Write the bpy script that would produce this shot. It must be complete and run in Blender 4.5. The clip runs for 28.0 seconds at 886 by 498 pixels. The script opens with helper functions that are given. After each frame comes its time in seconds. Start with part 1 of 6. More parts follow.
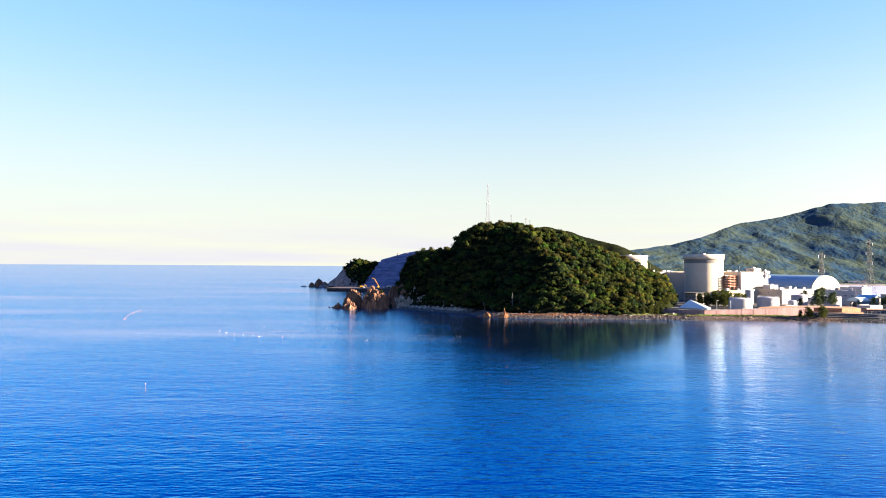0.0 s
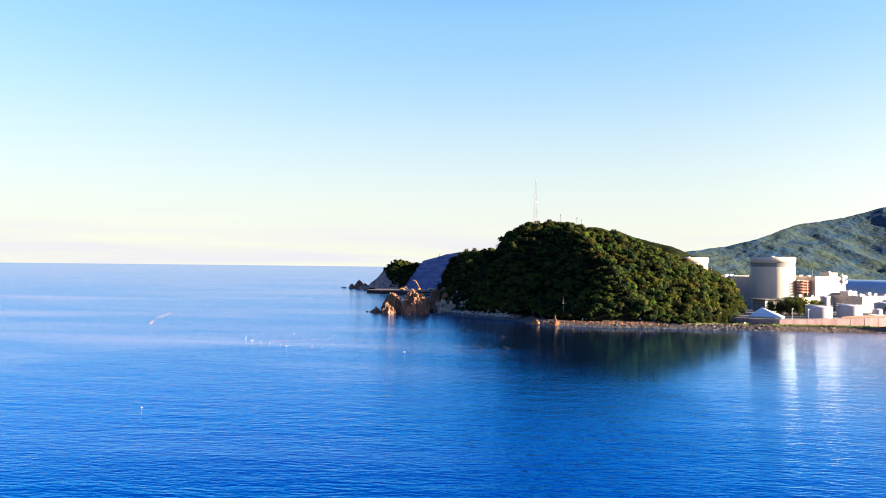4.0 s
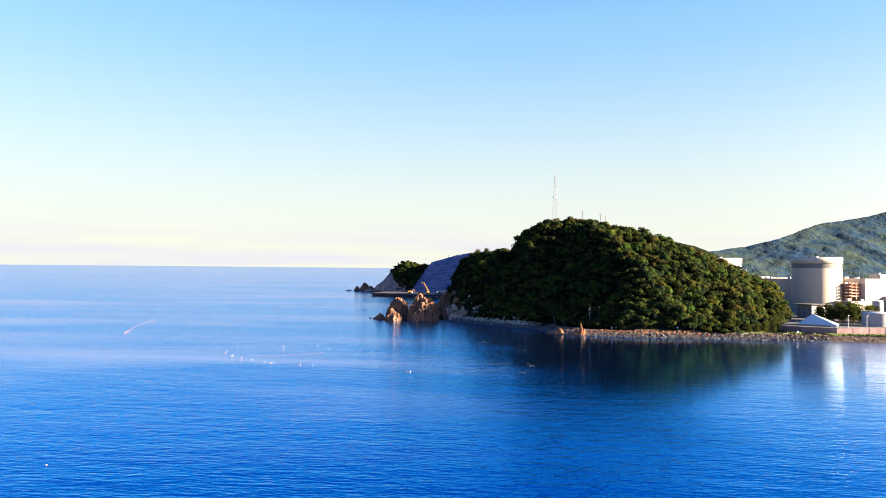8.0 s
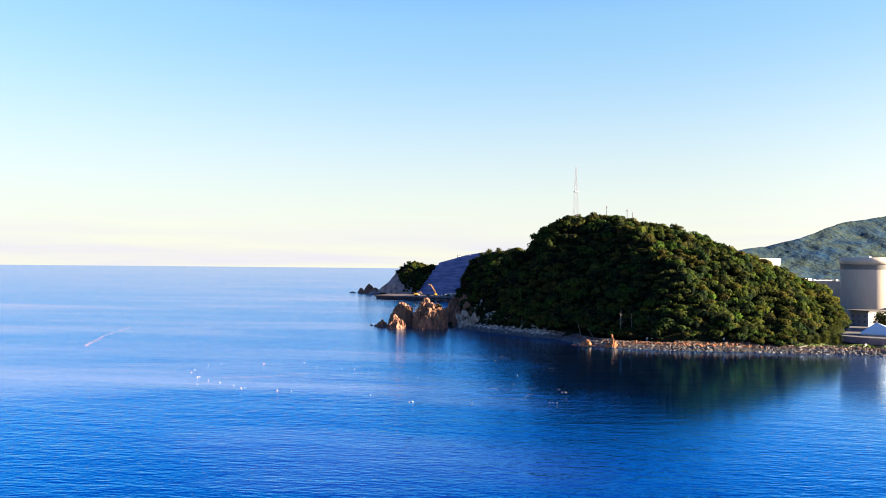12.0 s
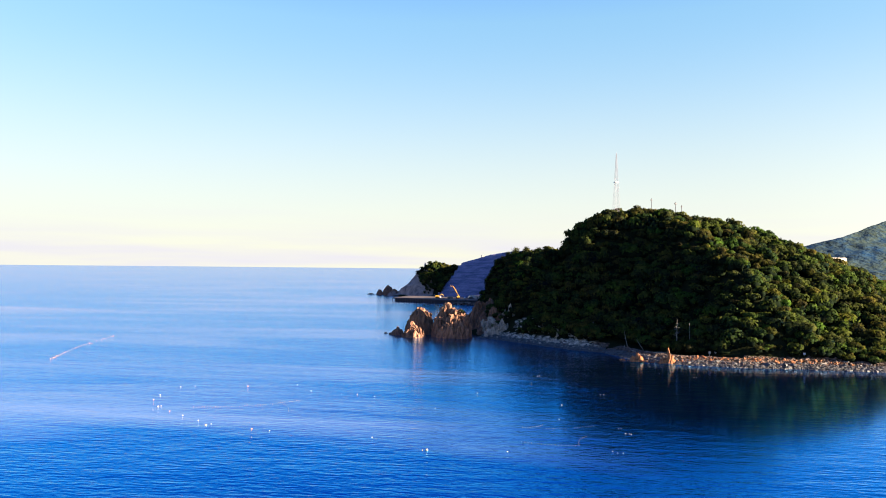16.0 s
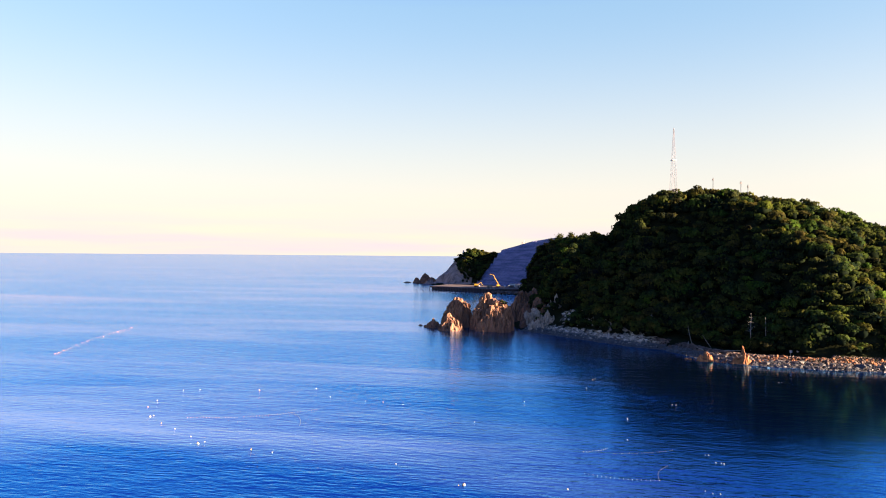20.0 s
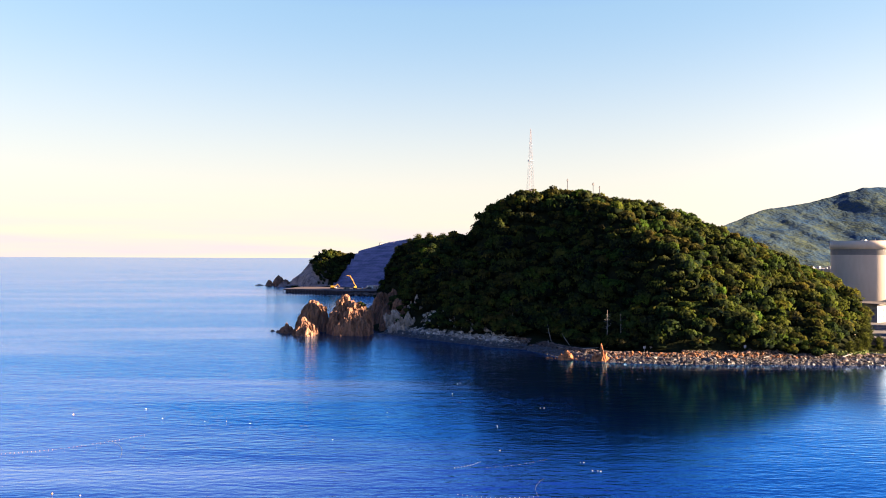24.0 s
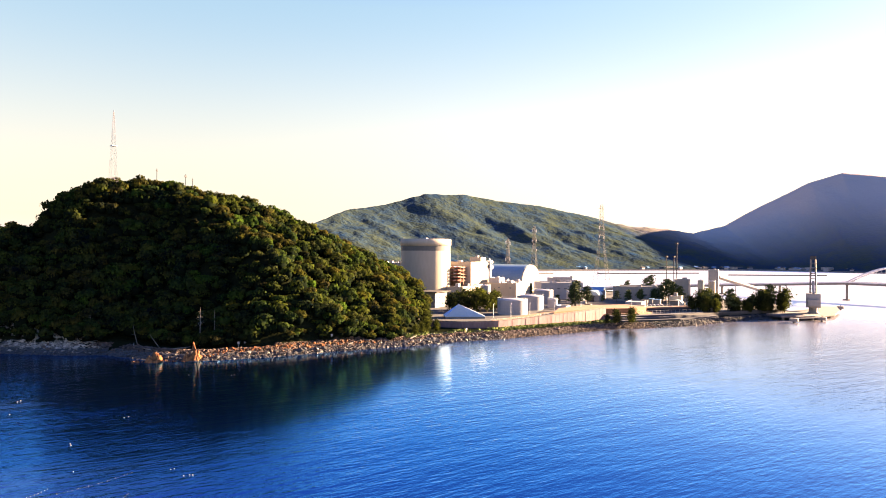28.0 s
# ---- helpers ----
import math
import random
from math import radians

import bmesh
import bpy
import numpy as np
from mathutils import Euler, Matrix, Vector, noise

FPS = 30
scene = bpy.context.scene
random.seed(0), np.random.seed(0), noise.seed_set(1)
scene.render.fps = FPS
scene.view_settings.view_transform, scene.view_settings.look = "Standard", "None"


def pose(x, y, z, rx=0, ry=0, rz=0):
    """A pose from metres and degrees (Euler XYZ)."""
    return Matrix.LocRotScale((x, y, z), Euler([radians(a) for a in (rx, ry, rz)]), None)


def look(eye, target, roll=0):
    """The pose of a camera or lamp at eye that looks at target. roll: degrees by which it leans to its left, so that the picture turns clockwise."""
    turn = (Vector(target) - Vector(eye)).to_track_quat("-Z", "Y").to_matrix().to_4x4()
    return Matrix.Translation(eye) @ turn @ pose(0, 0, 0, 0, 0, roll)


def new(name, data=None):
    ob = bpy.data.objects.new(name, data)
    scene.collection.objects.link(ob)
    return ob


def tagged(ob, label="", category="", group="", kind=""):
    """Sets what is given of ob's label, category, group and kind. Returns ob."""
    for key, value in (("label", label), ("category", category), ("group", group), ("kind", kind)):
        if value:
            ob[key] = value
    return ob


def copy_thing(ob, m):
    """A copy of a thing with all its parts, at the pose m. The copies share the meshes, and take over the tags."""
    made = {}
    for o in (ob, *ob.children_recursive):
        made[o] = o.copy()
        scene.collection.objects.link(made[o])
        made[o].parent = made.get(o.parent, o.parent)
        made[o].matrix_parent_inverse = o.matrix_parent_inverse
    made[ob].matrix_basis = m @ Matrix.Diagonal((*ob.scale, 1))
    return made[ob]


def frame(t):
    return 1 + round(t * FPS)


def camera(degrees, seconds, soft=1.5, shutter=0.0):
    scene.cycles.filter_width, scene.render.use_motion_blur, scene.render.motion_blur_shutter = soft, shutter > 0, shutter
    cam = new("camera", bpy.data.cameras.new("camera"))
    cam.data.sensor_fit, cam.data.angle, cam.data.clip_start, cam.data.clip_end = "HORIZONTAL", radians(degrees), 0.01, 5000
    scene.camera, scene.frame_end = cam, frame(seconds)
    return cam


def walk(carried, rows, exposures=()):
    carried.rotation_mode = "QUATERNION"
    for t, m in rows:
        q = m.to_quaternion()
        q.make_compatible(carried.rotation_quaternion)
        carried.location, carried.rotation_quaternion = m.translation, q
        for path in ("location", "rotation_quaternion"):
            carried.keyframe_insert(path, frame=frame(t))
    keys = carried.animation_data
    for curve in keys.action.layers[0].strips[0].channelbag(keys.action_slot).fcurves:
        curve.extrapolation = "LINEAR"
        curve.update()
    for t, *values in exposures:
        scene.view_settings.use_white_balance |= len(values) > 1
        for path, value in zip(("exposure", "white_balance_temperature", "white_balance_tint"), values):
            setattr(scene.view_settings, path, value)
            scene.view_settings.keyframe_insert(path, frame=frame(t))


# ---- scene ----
cam = camera(66.4, 28.0, soft=1.0)
EXPOSURES = [(0, 3.55, 6450, 8), (16.5, 3.55, 6600, 8), (17.5, 3.55, 6850, 12), (19.5, 3.57, 7300, 19), (25, 3.63, 7600, 19), (28, 3.72, 8500, 19)]
PATH = [
    (0, (-0.935, 2.619, 38.371), (-0.959, 4.619, 38.416), 0.4),
    (0.5, (-1.098, 4.934, 38.654), (-1.225, 6.93, 38.696), 0.5),
    (1, (-1.374, 8.661, 38.782), (-1.521, 10.655, 38.823), 0.6),
    (1.5, (-1.946, 12.949, 38.693), (-2.093, 14.943, 38.735), 0.6),
    (2, (-2.156, 17.614, 38.555), (-2.304, 19.608, 38.599), 0.7),
    (2.5, (-2.686, 22.792, 38.678), (-2.834, 24.786, 38.721), 0.7),
    (3, (-3.096, 28.153, 38.868), (-3.244, 30.147, 38.913), 0.7),
    (3.5, (-3.088, 33.914, 39.195), (-3.237, 35.907, 39.241), 0.7),
    (5.5, (-5.403, 58.019, 39.469), (-5.552, 60.013, 39.517), 0.7),
    (6, (-6.349, 64.355, 39.625), (-6.497, 66.349, 39.673), 0.7),
    (6.5, (-6.748, 70.493, 39.739), (-6.896, 72.487, 39.788), 0.7),
    (7, (-7.156, 76.903, 39.788), (-7.306, 78.897, 39.837), 0.7),
    (7.5, (-7.893, 83.514, 39.684), (-8.054, 85.507, 39.734), 0.6),
    (8, (-8.643, 89.961, 39.68), (-8.817, 91.953, 39.73), 0.6),
    (8.5, (-9.087, 96.547, 39.741), (-9.271, 98.538, 39.791), 0.6),
    (9, (-9.837, 102.911, 39.767), (-10.021, 104.902, 39.818), 0.6),
    (9.5, (-10.183, 109.129, 39.904), (-10.368, 111.12, 39.955), 0.6),
    (10, (-10.728, 115.272, 40.132), (-10.914, 117.263, 40.182), 0.6),
    (10.5, (-11.339, 122.106, 40.217), (-11.525, 124.097, 40.268), 0.6),
    (11, (-12.105, 128.734, 40.317), (-12.303, 130.724, 40.368), 0.6),
    (11.5, (-13.365, 135.319, 40.352), (-13.562, 137.309, 40.402), 0.6),
    (12, (-14.083, 141.902, 40.485), (-14.28, 143.892, 40.535), 0.6),
    (12.5, (-14.591, 148.592, 40.584), (-14.792, 150.581, 40.633), 0.6),
    (14.5, (-17.282, 174.511, 40.569), (-17.544, 176.493, 40.619), 0.6),
    (15, (-18.058, 181.056, 40.672), (-18.32, 183.038, 40.722), 0.6),
    (15.5, (-18.765, 187.687, 40.448), (-19.027, 189.669, 40.498), 0.6),
    (16, (-19.75, 193.974, 40.569), (-20.013, 195.956, 40.619), 0.6),
    (16.5, (-20.683, 200.157, 40.568), (-20.944, 202.139, 40.618), 0.6),
    (17, (-21.605, 206.31, 40.651), (-21.866, 208.293, 40.687), 0.6),
    (17.5, (-22.459, 211.628, 40.735), (-22.72, 213.611, 40.75), 0.7),
    (18, (-22.932, 215.624, 40.849), (-23.193, 217.607, 40.865), 0.6),
    (18.5, (-23.262, 218.493, 40.733), (-23.524, 220.476, 40.748), 0.5),
    (19, (-23.713, 221.204, 40.42), (-23.973, 223.187, 40.434), 0.5),
    (19.5, (-24.122, 223.522, 40.127), (-24.411, 225.501, 40.141), 0.5),
    (20, (-24.498, 226.417, 40.007), (-24.873, 228.381, 40.02), 0.5),
    (20.5, (-25.114, 230.083, 39.681), (-25.508, 232.044, 39.694), 0.7),
    (22.5, (-27.151, 241.479, 39.721), (-27.493, 243.45, 39.74), 0.4),
    (23, (-27.043, 242.215, 39.427), (-27.277, 244.201, 39.447), 0.4),
    (23.5, (-27.077, 242.154, 39.188), (-27.159, 244.152, 39.209), 0.3),
    (24, (-27.121, 242.065, 38.972), (-27.076, 244.064, 38.993), 0.3),
    (24.5, (-27.08, 242.005, 38.972), (-26.908, 243.997, 38.992), 0.2),
    (25, (-27.012, 242.203, 38.722), (-26.726, 244.182, 38.742), 0.3),
    (25.5, (-27.14, 242.454, 38.656), (-26.726, 244.411, 38.674), 0.3),
    (26, (-27.09, 242.42, 38.598), (-26.538, 244.343, 38.616), 0.2),
    (26.5, (-27.103, 242.56, 38.605), (-26.397, 244.431, 38.622), 0.3),
    (27, (-27.16, 242.384, 38.791), (-26.294, 244.187, 38.807), 0.4),
    (27.5, (-27.063, 242.492, 38.714), (-26.041, 244.211, 38.73), 0.4),
    (28, (-27.055, 242.717, 38.745), (-25.918, 244.362, 38.76), 0.3),
]
walk(cam, [(t, look(eye, goal, roll)) for t, eye, goal, roll in PATH], exposures=EXPOSURES)

# ---------------------------------------------------------------- light
SUN_AZ, SUN_EL = 102.5, 15.0  # degrees clockwise from +y, and above the horizon

world = bpy.data.worlds.new("sky")
scene.world = world
world.use_nodes = True
wn, wl = world.node_tree.nodes, world.node_tree.links
sky = wn.new("ShaderNodeTexSky")
sky.sky_type, sky.sun_disc = "NISHITA", False
sky.sun_elevation, sky.sun_rotation = radians(SUN_EL), radians(SUN_AZ)
sky.air_density, sky.dust_density, sky.ozone_density = 1.0, 0.7, 2.0
rich = wn.new("ShaderNodeHueSaturation")
rich.inputs["Saturation"].default_value, rich.inputs["Hue"].default_value, rich.inputs["Value"].default_value = 1.1, 0.497, 0.51
wl.new(sky.outputs[0], rich.inputs["Color"])
# cream summer haze that thickens towards the horizon all round, with thin lilac cloud streaks low down
way, split = wn.new("ShaderNodeTexCoord"), wn.new("ShaderNodeSeparateXYZ")
wl.new(way.outputs["Generated"], split.inputs[0])
haze = wn.new("ShaderNodeMapRange")
haze.interpolation_type = "SMOOTHERSTEP"
haze.inputs["From Min"].default_value, haze.inputs["From Max"].default_value = -0.10, 0.42
haze.inputs["To Min"].default_value, haze.inputs["To Max"].default_value = 1.0, 0.0
wl.new(split.outputs["Z"], haze.inputs["Value"])
cream = wn.new("ShaderNodeMix")
cream.data_type = "RGBA"
wl.new(haze.outputs[0], cream.inputs[0])
# the haze shines brighter round the sun
to_sun, glow, shine = wn.new("ShaderNodeVectorMath"), wn.new("ShaderNodeMapRange"), wn.new("ShaderNodeMix")
to_sun.operation = "DOT_PRODUCT"
to_sun.inputs[1].default_value = (math.sin(radians(SUN_AZ)), math.cos(radians(SUN_AZ)), math.tan(radians(SUN_EL)))
wl.new(way.outputs["Generated"], to_sun.inputs[0])
glow.interpolation_type = "SMOOTHSTEP"
glow.inputs["From Min"].default_value, glow.inputs["From Max"].default_value = 0.0, 1.0
wl.new(to_sun.outputs["Value"], glow.inputs["Value"])
shine.data_type = "RGBA"
shine.inputs[6].default_value, shine.inputs[7].default_value = (1.70, 1.66, 1.40, 1), (2.75, 2.58, 2.18, 1)
wl.new(glow.outputs[0], shine.inputs[0])
wl.new(shine.outputs[2], cream.inputs[7])
even = wn.new("ShaderNodeMix")
even.data_type, even.inputs[0].default_value = "RGBA", 0.6
# the blue deepens towards the zenith
deep = wn.new("ShaderNodeValToRGB")
deep.color_ramp.elements[0].position, deep.color_ramp.elements[0].color = 0.34, (0.57, 1.17, 1.78, 1)
deep.color_ramp.elements[1].position, deep.color_ramp.elements[1].color = 0.52, (0.03, 0.48, 2.5, 1)
wl.new(split.outputs["Z"], deep.inputs[0])
wl.new(deep.outputs[0], even.inputs[7])
wl.new(rich.outputs[0], even.inputs[6])
wl.new(even.outputs[2], cream.inputs[6])
squeeze, streak, near = wn.new("ShaderNodeMapping"), wn.new("ShaderNodeTexNoise"), wn.new("ShaderNodeMapRange")
squeeze.inputs["Scale"].default_value = (1.6, 1.6, 26)
wl.new(way.outputs["Generated"], squeeze.inputs[0])
wl.new(squeeze.outputs[0], streak.inputs["Vector"])
streak.inputs["Scale"].default_value, streak.inputs["Detail"].default_value = 2.0, 5
band = wn.new("ShaderNodeValToRGB")
for k, (at_, v) in enumerate(((0.0, 1.0), (0.018, 1.0), (0.055, 0.25), (0.10, 0.0))):
    e = band.color_ramp.elements[k] if k < 2 else band.color_ramp.elements.new(at_)
    e.position, e.color = at_, (v, v, v, 1)
wl.new(split.outputs["Z"], band.inputs[0])
near.inputs["From Min"].default_value, near.inputs["From Max"].default_value = 0.38, 0.68
near.inputs["To Max"].default_value = 0.8
wl.new(streak.outputs[0], near.inputs["Value"])
thick = wn.new("ShaderNodeMath")
thick.operation = "MULTIPLY"
wl.new(band.outputs[0], thick.inputs[0])
wl.new(near.outputs[0], thick.inputs[1])
cloud = wn.new("ShaderNodeMix")
cloud.data_type = "RGBA"
cloud.inputs[7].default_value = (1.43, 1.38, 1.65, 1)
wl.new(thick.outputs[0], cloud.inputs[0])
wl.new(cream.outputs[2], cloud.inputs[6])
wn["Background"].inputs[1].default_value = 0.0505
wl.new(cloud.outputs[2], wn["Background"].inputs[0])

sun = new("sun", bpy.data.lights.new("sun", "SUN"))
sun.data.energy, sun.data.angle, sun.data.color = 4.9, radians(0.6), (1.0, 0.79, 0.56)
sa, se = radians(SUN_AZ), radians(SUN_EL)
sun.matrix_world = look((math.sin(sa) * 900, math.cos(sa) * 900 + 400, math.tan(se) * 900), (0, 400, 0))

# ---------------------------------------------------------------- materials
def socket(node, *names):
    for n in names:
        if n in node.inputs:
            return node.inputs[n]


def mat(name, dark, light, size=4.0, rough=0.8, bump=0.0, bump_size=None, metal=0.0, spec=0.3, contrast=(0.3, 0.7), stretch=(1, 1, 1), vary=0.0, island=0.0, leafy=0.0):
    """A surface of two colours mixed by noise at two scales (size in metres), with relief."""
    m = bpy.data.materials.new(name)
    m.use_nodes = True
    nt = m.node_tree
    nn, ll = nt.nodes, nt.links
    b = nn["Principled BSDF"]
    b.inputs["Roughness"].default_value, b.inputs["Metallic"].default_value = rough, metal
    socket(b, "Specular IOR Level", "Specular").default_value = spec
    geo, mp = nn.new("ShaderNodeNewGeometry"), nn.new("ShaderNodeMapping")
    mp.inputs["Scale"].default_value = stretch
    ll.new(geo.outputs["Position"], mp.inputs[0])
    big, fine = nn.new("ShaderNodeTexNoise"), nn.new("ShaderNodeTexNoise")
    big.inputs["Scale"].default_value, big.inputs["Detail"].default_value = 1.0 / size, 4
    fine.inputs["Scale"].default_value, fine.inputs["Detail"].default_value = 7.0 / size, 3
    for n in (big, fine):
        ll.new(mp.outputs[0], n.inputs["Vector"])
    add = nn.new("ShaderNodeMath")
    add.operation = "MULTIPLY_ADD"
    ll.new(fine.outputs[0], add.inputs[0])
    add.inputs[1].default_value = 0.45
    half = nn.new("ShaderNodeMath")
    half.operation = "MULTIPLY"
    half.inputs[1].default_value = 0.6
    ll.new(big.outputs[0], half.inputs[0])
    ll.new(half.outputs[0], add.inputs[2])
    ramp = nn.new("ShaderNodeValToRGB")
    ramp.color_ramp.elements[0].position, ramp.color_ramp.elements[1].position = contrast
    ramp.color_ramp.elements[0].color, ramp.color_ramp.elements[1].color = (*dark, 1), (*light, 1)
    ll.new(add.outputs[0], ramp.inputs[0])
    last = ramp.outputs[0]
    if vary or island:
        info, hsv = nn.new("ShaderNodeObjectInfo"), nn.new("ShaderNodeHueSaturation")
        rng = nn.new("ShaderNodeMapRange")
        rng.inputs["To Min"].default_value, rng.inputs["To Max"].default_value = 1 - (vary or island), 1 + (vary or island)
        ll.new(geo.outputs["Random Per Island"] if island else info.outputs["Random"], rng.inputs[0])
        ll.new(rng.outputs[0], hsv.inputs["Value"])
        ll.new(last, hsv.inputs["Color"])
        last = hsv.outputs[0]
    ll.new(last, b.inputs["Base Color"])
    if bump:
        rel, bm_ = nn.new("ShaderNodeTexNoise"), nn.new("ShaderNodeBump")
        rel.inputs["Scale"].default_value, rel.inputs["Detail"].default_value = 1.0 / (bump_size or size / 6), 5
        ll.new(mp.outputs[0], rel.inputs["Vector"])
        bm_.inputs["Strength"].default_value, bm_.inputs["Distance"].default_value = 1.0, bump
        ll.new(rel.outputs[0], bm_.inputs["Height"])
        ll.new(bm_.outputs[0], b.inputs["Normal"])
    if leafy:
        # each crown has its own green: fresh, olive or browned
        own, kinds, dye = nn.new("ShaderNodeAttribute"), nn.new("ShaderNodeValToRGB"), nn.new("ShaderNodeMix")
        own.attribute_name = "tint"
        kinds.color_ramp.elements[0].color, kinds.color_ramp.elements[1].color = (1, 1, 1, 1), (0.75, 1.35, 0.8, 1)
        for at_, c in ((0.35, (0.62, 0.95, 0.9, 1)), (0.6, (1.1, 1.0, 0.8, 1)), (0.8, (1.15, 0.88, 0.9, 1))):
            kinds.color_ramp.elements.new(at_).color = c
        ll.new(own.outputs["Fac"], kinds.inputs[0])
        dye.data_type, dye.blend_type, dye.inputs[0].default_value = "RGBA", "MULTIPLY", 1.0
        ll.new(last, dye.inputs[6])
        ll.new(kinds.outputs[0], dye.inputs[7])
        last = dye.outputs[2]
        ll.new(last, b.inputs["Base Color"])
        # thin leaves let the sun through
        thin, blend, glow_ = nn.new("ShaderNodeBsdfTranslucent"), nn.new("ShaderNodeMixShader"), nn.new("ShaderNodeMix")
        glow_.data_type, glow_.blend_type = "RGBA", "MULTIPLY"
        glow_.inputs[0].default_value, glow_.inputs[7].default_value = 1.0, (1.15, 1.3, 0.8, 1)
        ll.new(last, glow_.inputs[6])
        ll.new(glow_.outputs[2], thin.inputs["Color"])
        blend.inputs[0].default_value = leafy
        ll.new(b.outputs[0], blend.inputs[1])
        ll.new(thin.outputs[0], blend.inputs[2])
        ll.new(blend.outputs[0], nn["Material Output"].inputs["Surface"])
    return m


def haze_eastward(m, x0, x1, pale):
    """Paints distance haze into a surface's colour, paling it from x0 to x1."""
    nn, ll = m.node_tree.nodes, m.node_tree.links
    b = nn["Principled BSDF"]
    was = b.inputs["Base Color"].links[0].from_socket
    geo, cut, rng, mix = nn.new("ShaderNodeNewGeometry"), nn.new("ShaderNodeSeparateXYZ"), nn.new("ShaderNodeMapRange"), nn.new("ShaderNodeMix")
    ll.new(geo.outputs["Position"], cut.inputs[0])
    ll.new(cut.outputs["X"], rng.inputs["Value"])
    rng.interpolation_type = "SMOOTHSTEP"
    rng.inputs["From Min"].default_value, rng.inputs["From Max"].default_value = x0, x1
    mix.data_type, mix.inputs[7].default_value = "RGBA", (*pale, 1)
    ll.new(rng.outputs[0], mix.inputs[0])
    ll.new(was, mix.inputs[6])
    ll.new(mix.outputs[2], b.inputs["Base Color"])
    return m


def water_mat():
    m = bpy.data.materials.new("sea_water")
    m.use_nodes = True
    nn, ll = m.node_tree.nodes, m.node_tree.links
    nn.remove(nn["Principled BSDF"])
    geo = nn.new("ShaderNodeNewGeometry")
    body, gloss, mix = nn.new("ShaderNodeBsdfDiffuse"), nn.new("ShaderNodeBsdfGlossy"), nn.new("ShaderNodeMixShader")
    gloss.inputs["Roughness"].default_value = 0.045
    # the sheen's colour is painted by view angle: deep azure looking down, paling towards grazing
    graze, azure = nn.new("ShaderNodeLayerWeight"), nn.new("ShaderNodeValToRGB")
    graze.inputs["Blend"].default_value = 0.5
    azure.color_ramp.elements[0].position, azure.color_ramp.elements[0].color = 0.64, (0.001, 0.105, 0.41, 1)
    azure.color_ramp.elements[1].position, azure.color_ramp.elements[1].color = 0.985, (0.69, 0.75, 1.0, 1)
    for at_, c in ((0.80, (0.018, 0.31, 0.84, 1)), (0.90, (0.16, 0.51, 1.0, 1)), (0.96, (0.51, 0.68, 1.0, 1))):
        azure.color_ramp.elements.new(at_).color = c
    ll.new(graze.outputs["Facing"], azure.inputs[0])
    # the glare on the bay past the point is painted in as a pale tint
    flow, glare_spread, glare_mix = nn.new("ShaderNodeSeparateXYZ"), nn.new("ShaderNodeMapRange"), nn.new("ShaderNodeMix")
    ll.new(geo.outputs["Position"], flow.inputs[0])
    ll.new(flow.outputs["X"], glare_spread.inputs["Value"])
    glare_spread.interpolation_type = "SMOOTHSTEP"
    glare_spread.inputs["From Min"].default_value, glare_spread.inputs["From Max"].default_value, glare_spread.inputs["To Max"].default_value = 40.0, 330.0, 0.95
    glare_mix.data_type, glare_mix.inputs[7].default_value = "RGBA", (0.88, 0.83, 0.88, 1)
    ll.new(glare_spread.outputs[0], glare_mix.inputs[0])
    ll.new(azure.outputs[0], glare_mix.inputs[6])
    # long slicks drift over the open water, their pale sheen put into the gloss colour
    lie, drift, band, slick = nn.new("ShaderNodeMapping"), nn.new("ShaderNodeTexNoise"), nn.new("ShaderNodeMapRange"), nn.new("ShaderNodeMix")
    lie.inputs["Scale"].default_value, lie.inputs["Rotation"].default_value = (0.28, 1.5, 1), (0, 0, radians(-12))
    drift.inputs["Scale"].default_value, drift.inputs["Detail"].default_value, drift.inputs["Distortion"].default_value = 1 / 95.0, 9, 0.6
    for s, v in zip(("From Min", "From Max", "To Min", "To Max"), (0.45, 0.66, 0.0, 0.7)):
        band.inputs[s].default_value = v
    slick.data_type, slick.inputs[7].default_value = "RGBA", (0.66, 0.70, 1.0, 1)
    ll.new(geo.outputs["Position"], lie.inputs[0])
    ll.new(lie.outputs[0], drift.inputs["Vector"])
    ll.new(drift.outputs[0], band.inputs["Value"])
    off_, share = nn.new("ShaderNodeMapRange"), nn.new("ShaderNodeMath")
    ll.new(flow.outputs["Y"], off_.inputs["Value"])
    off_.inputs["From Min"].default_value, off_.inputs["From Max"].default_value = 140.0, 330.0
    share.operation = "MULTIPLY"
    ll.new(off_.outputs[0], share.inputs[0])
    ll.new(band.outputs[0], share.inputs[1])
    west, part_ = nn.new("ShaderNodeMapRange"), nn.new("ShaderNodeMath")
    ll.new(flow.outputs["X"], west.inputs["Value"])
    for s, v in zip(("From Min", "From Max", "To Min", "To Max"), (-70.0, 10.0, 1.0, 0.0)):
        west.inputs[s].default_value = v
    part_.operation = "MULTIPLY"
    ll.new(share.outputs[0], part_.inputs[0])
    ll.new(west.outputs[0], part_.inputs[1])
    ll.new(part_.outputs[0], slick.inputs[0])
    ll.new(glare_mix.outputs[2], slick.inputs[6])
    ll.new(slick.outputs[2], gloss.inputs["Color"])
    # the bay is ruffled by the wind
    ruffle = nn.new("ShaderNodeMapRange")
    ll.new(flow.outputs["X"], ruffle.inputs["Value"])
    for s, v in zip(("From Min", "From Max", "To Min", "To Max"), (140.0, 520.0, 0.11, 0.34)):
        ruffle.inputs[s].default_value = v
    mix.inputs[0].default_value = 0.994
    ll.new(body.outputs[0], mix.inputs[1])
    ll.new(gloss.outputs[0], mix.inputs[2])
    ll.new(mix.outputs[0], nn["Material Output"].inputs["Surface"])
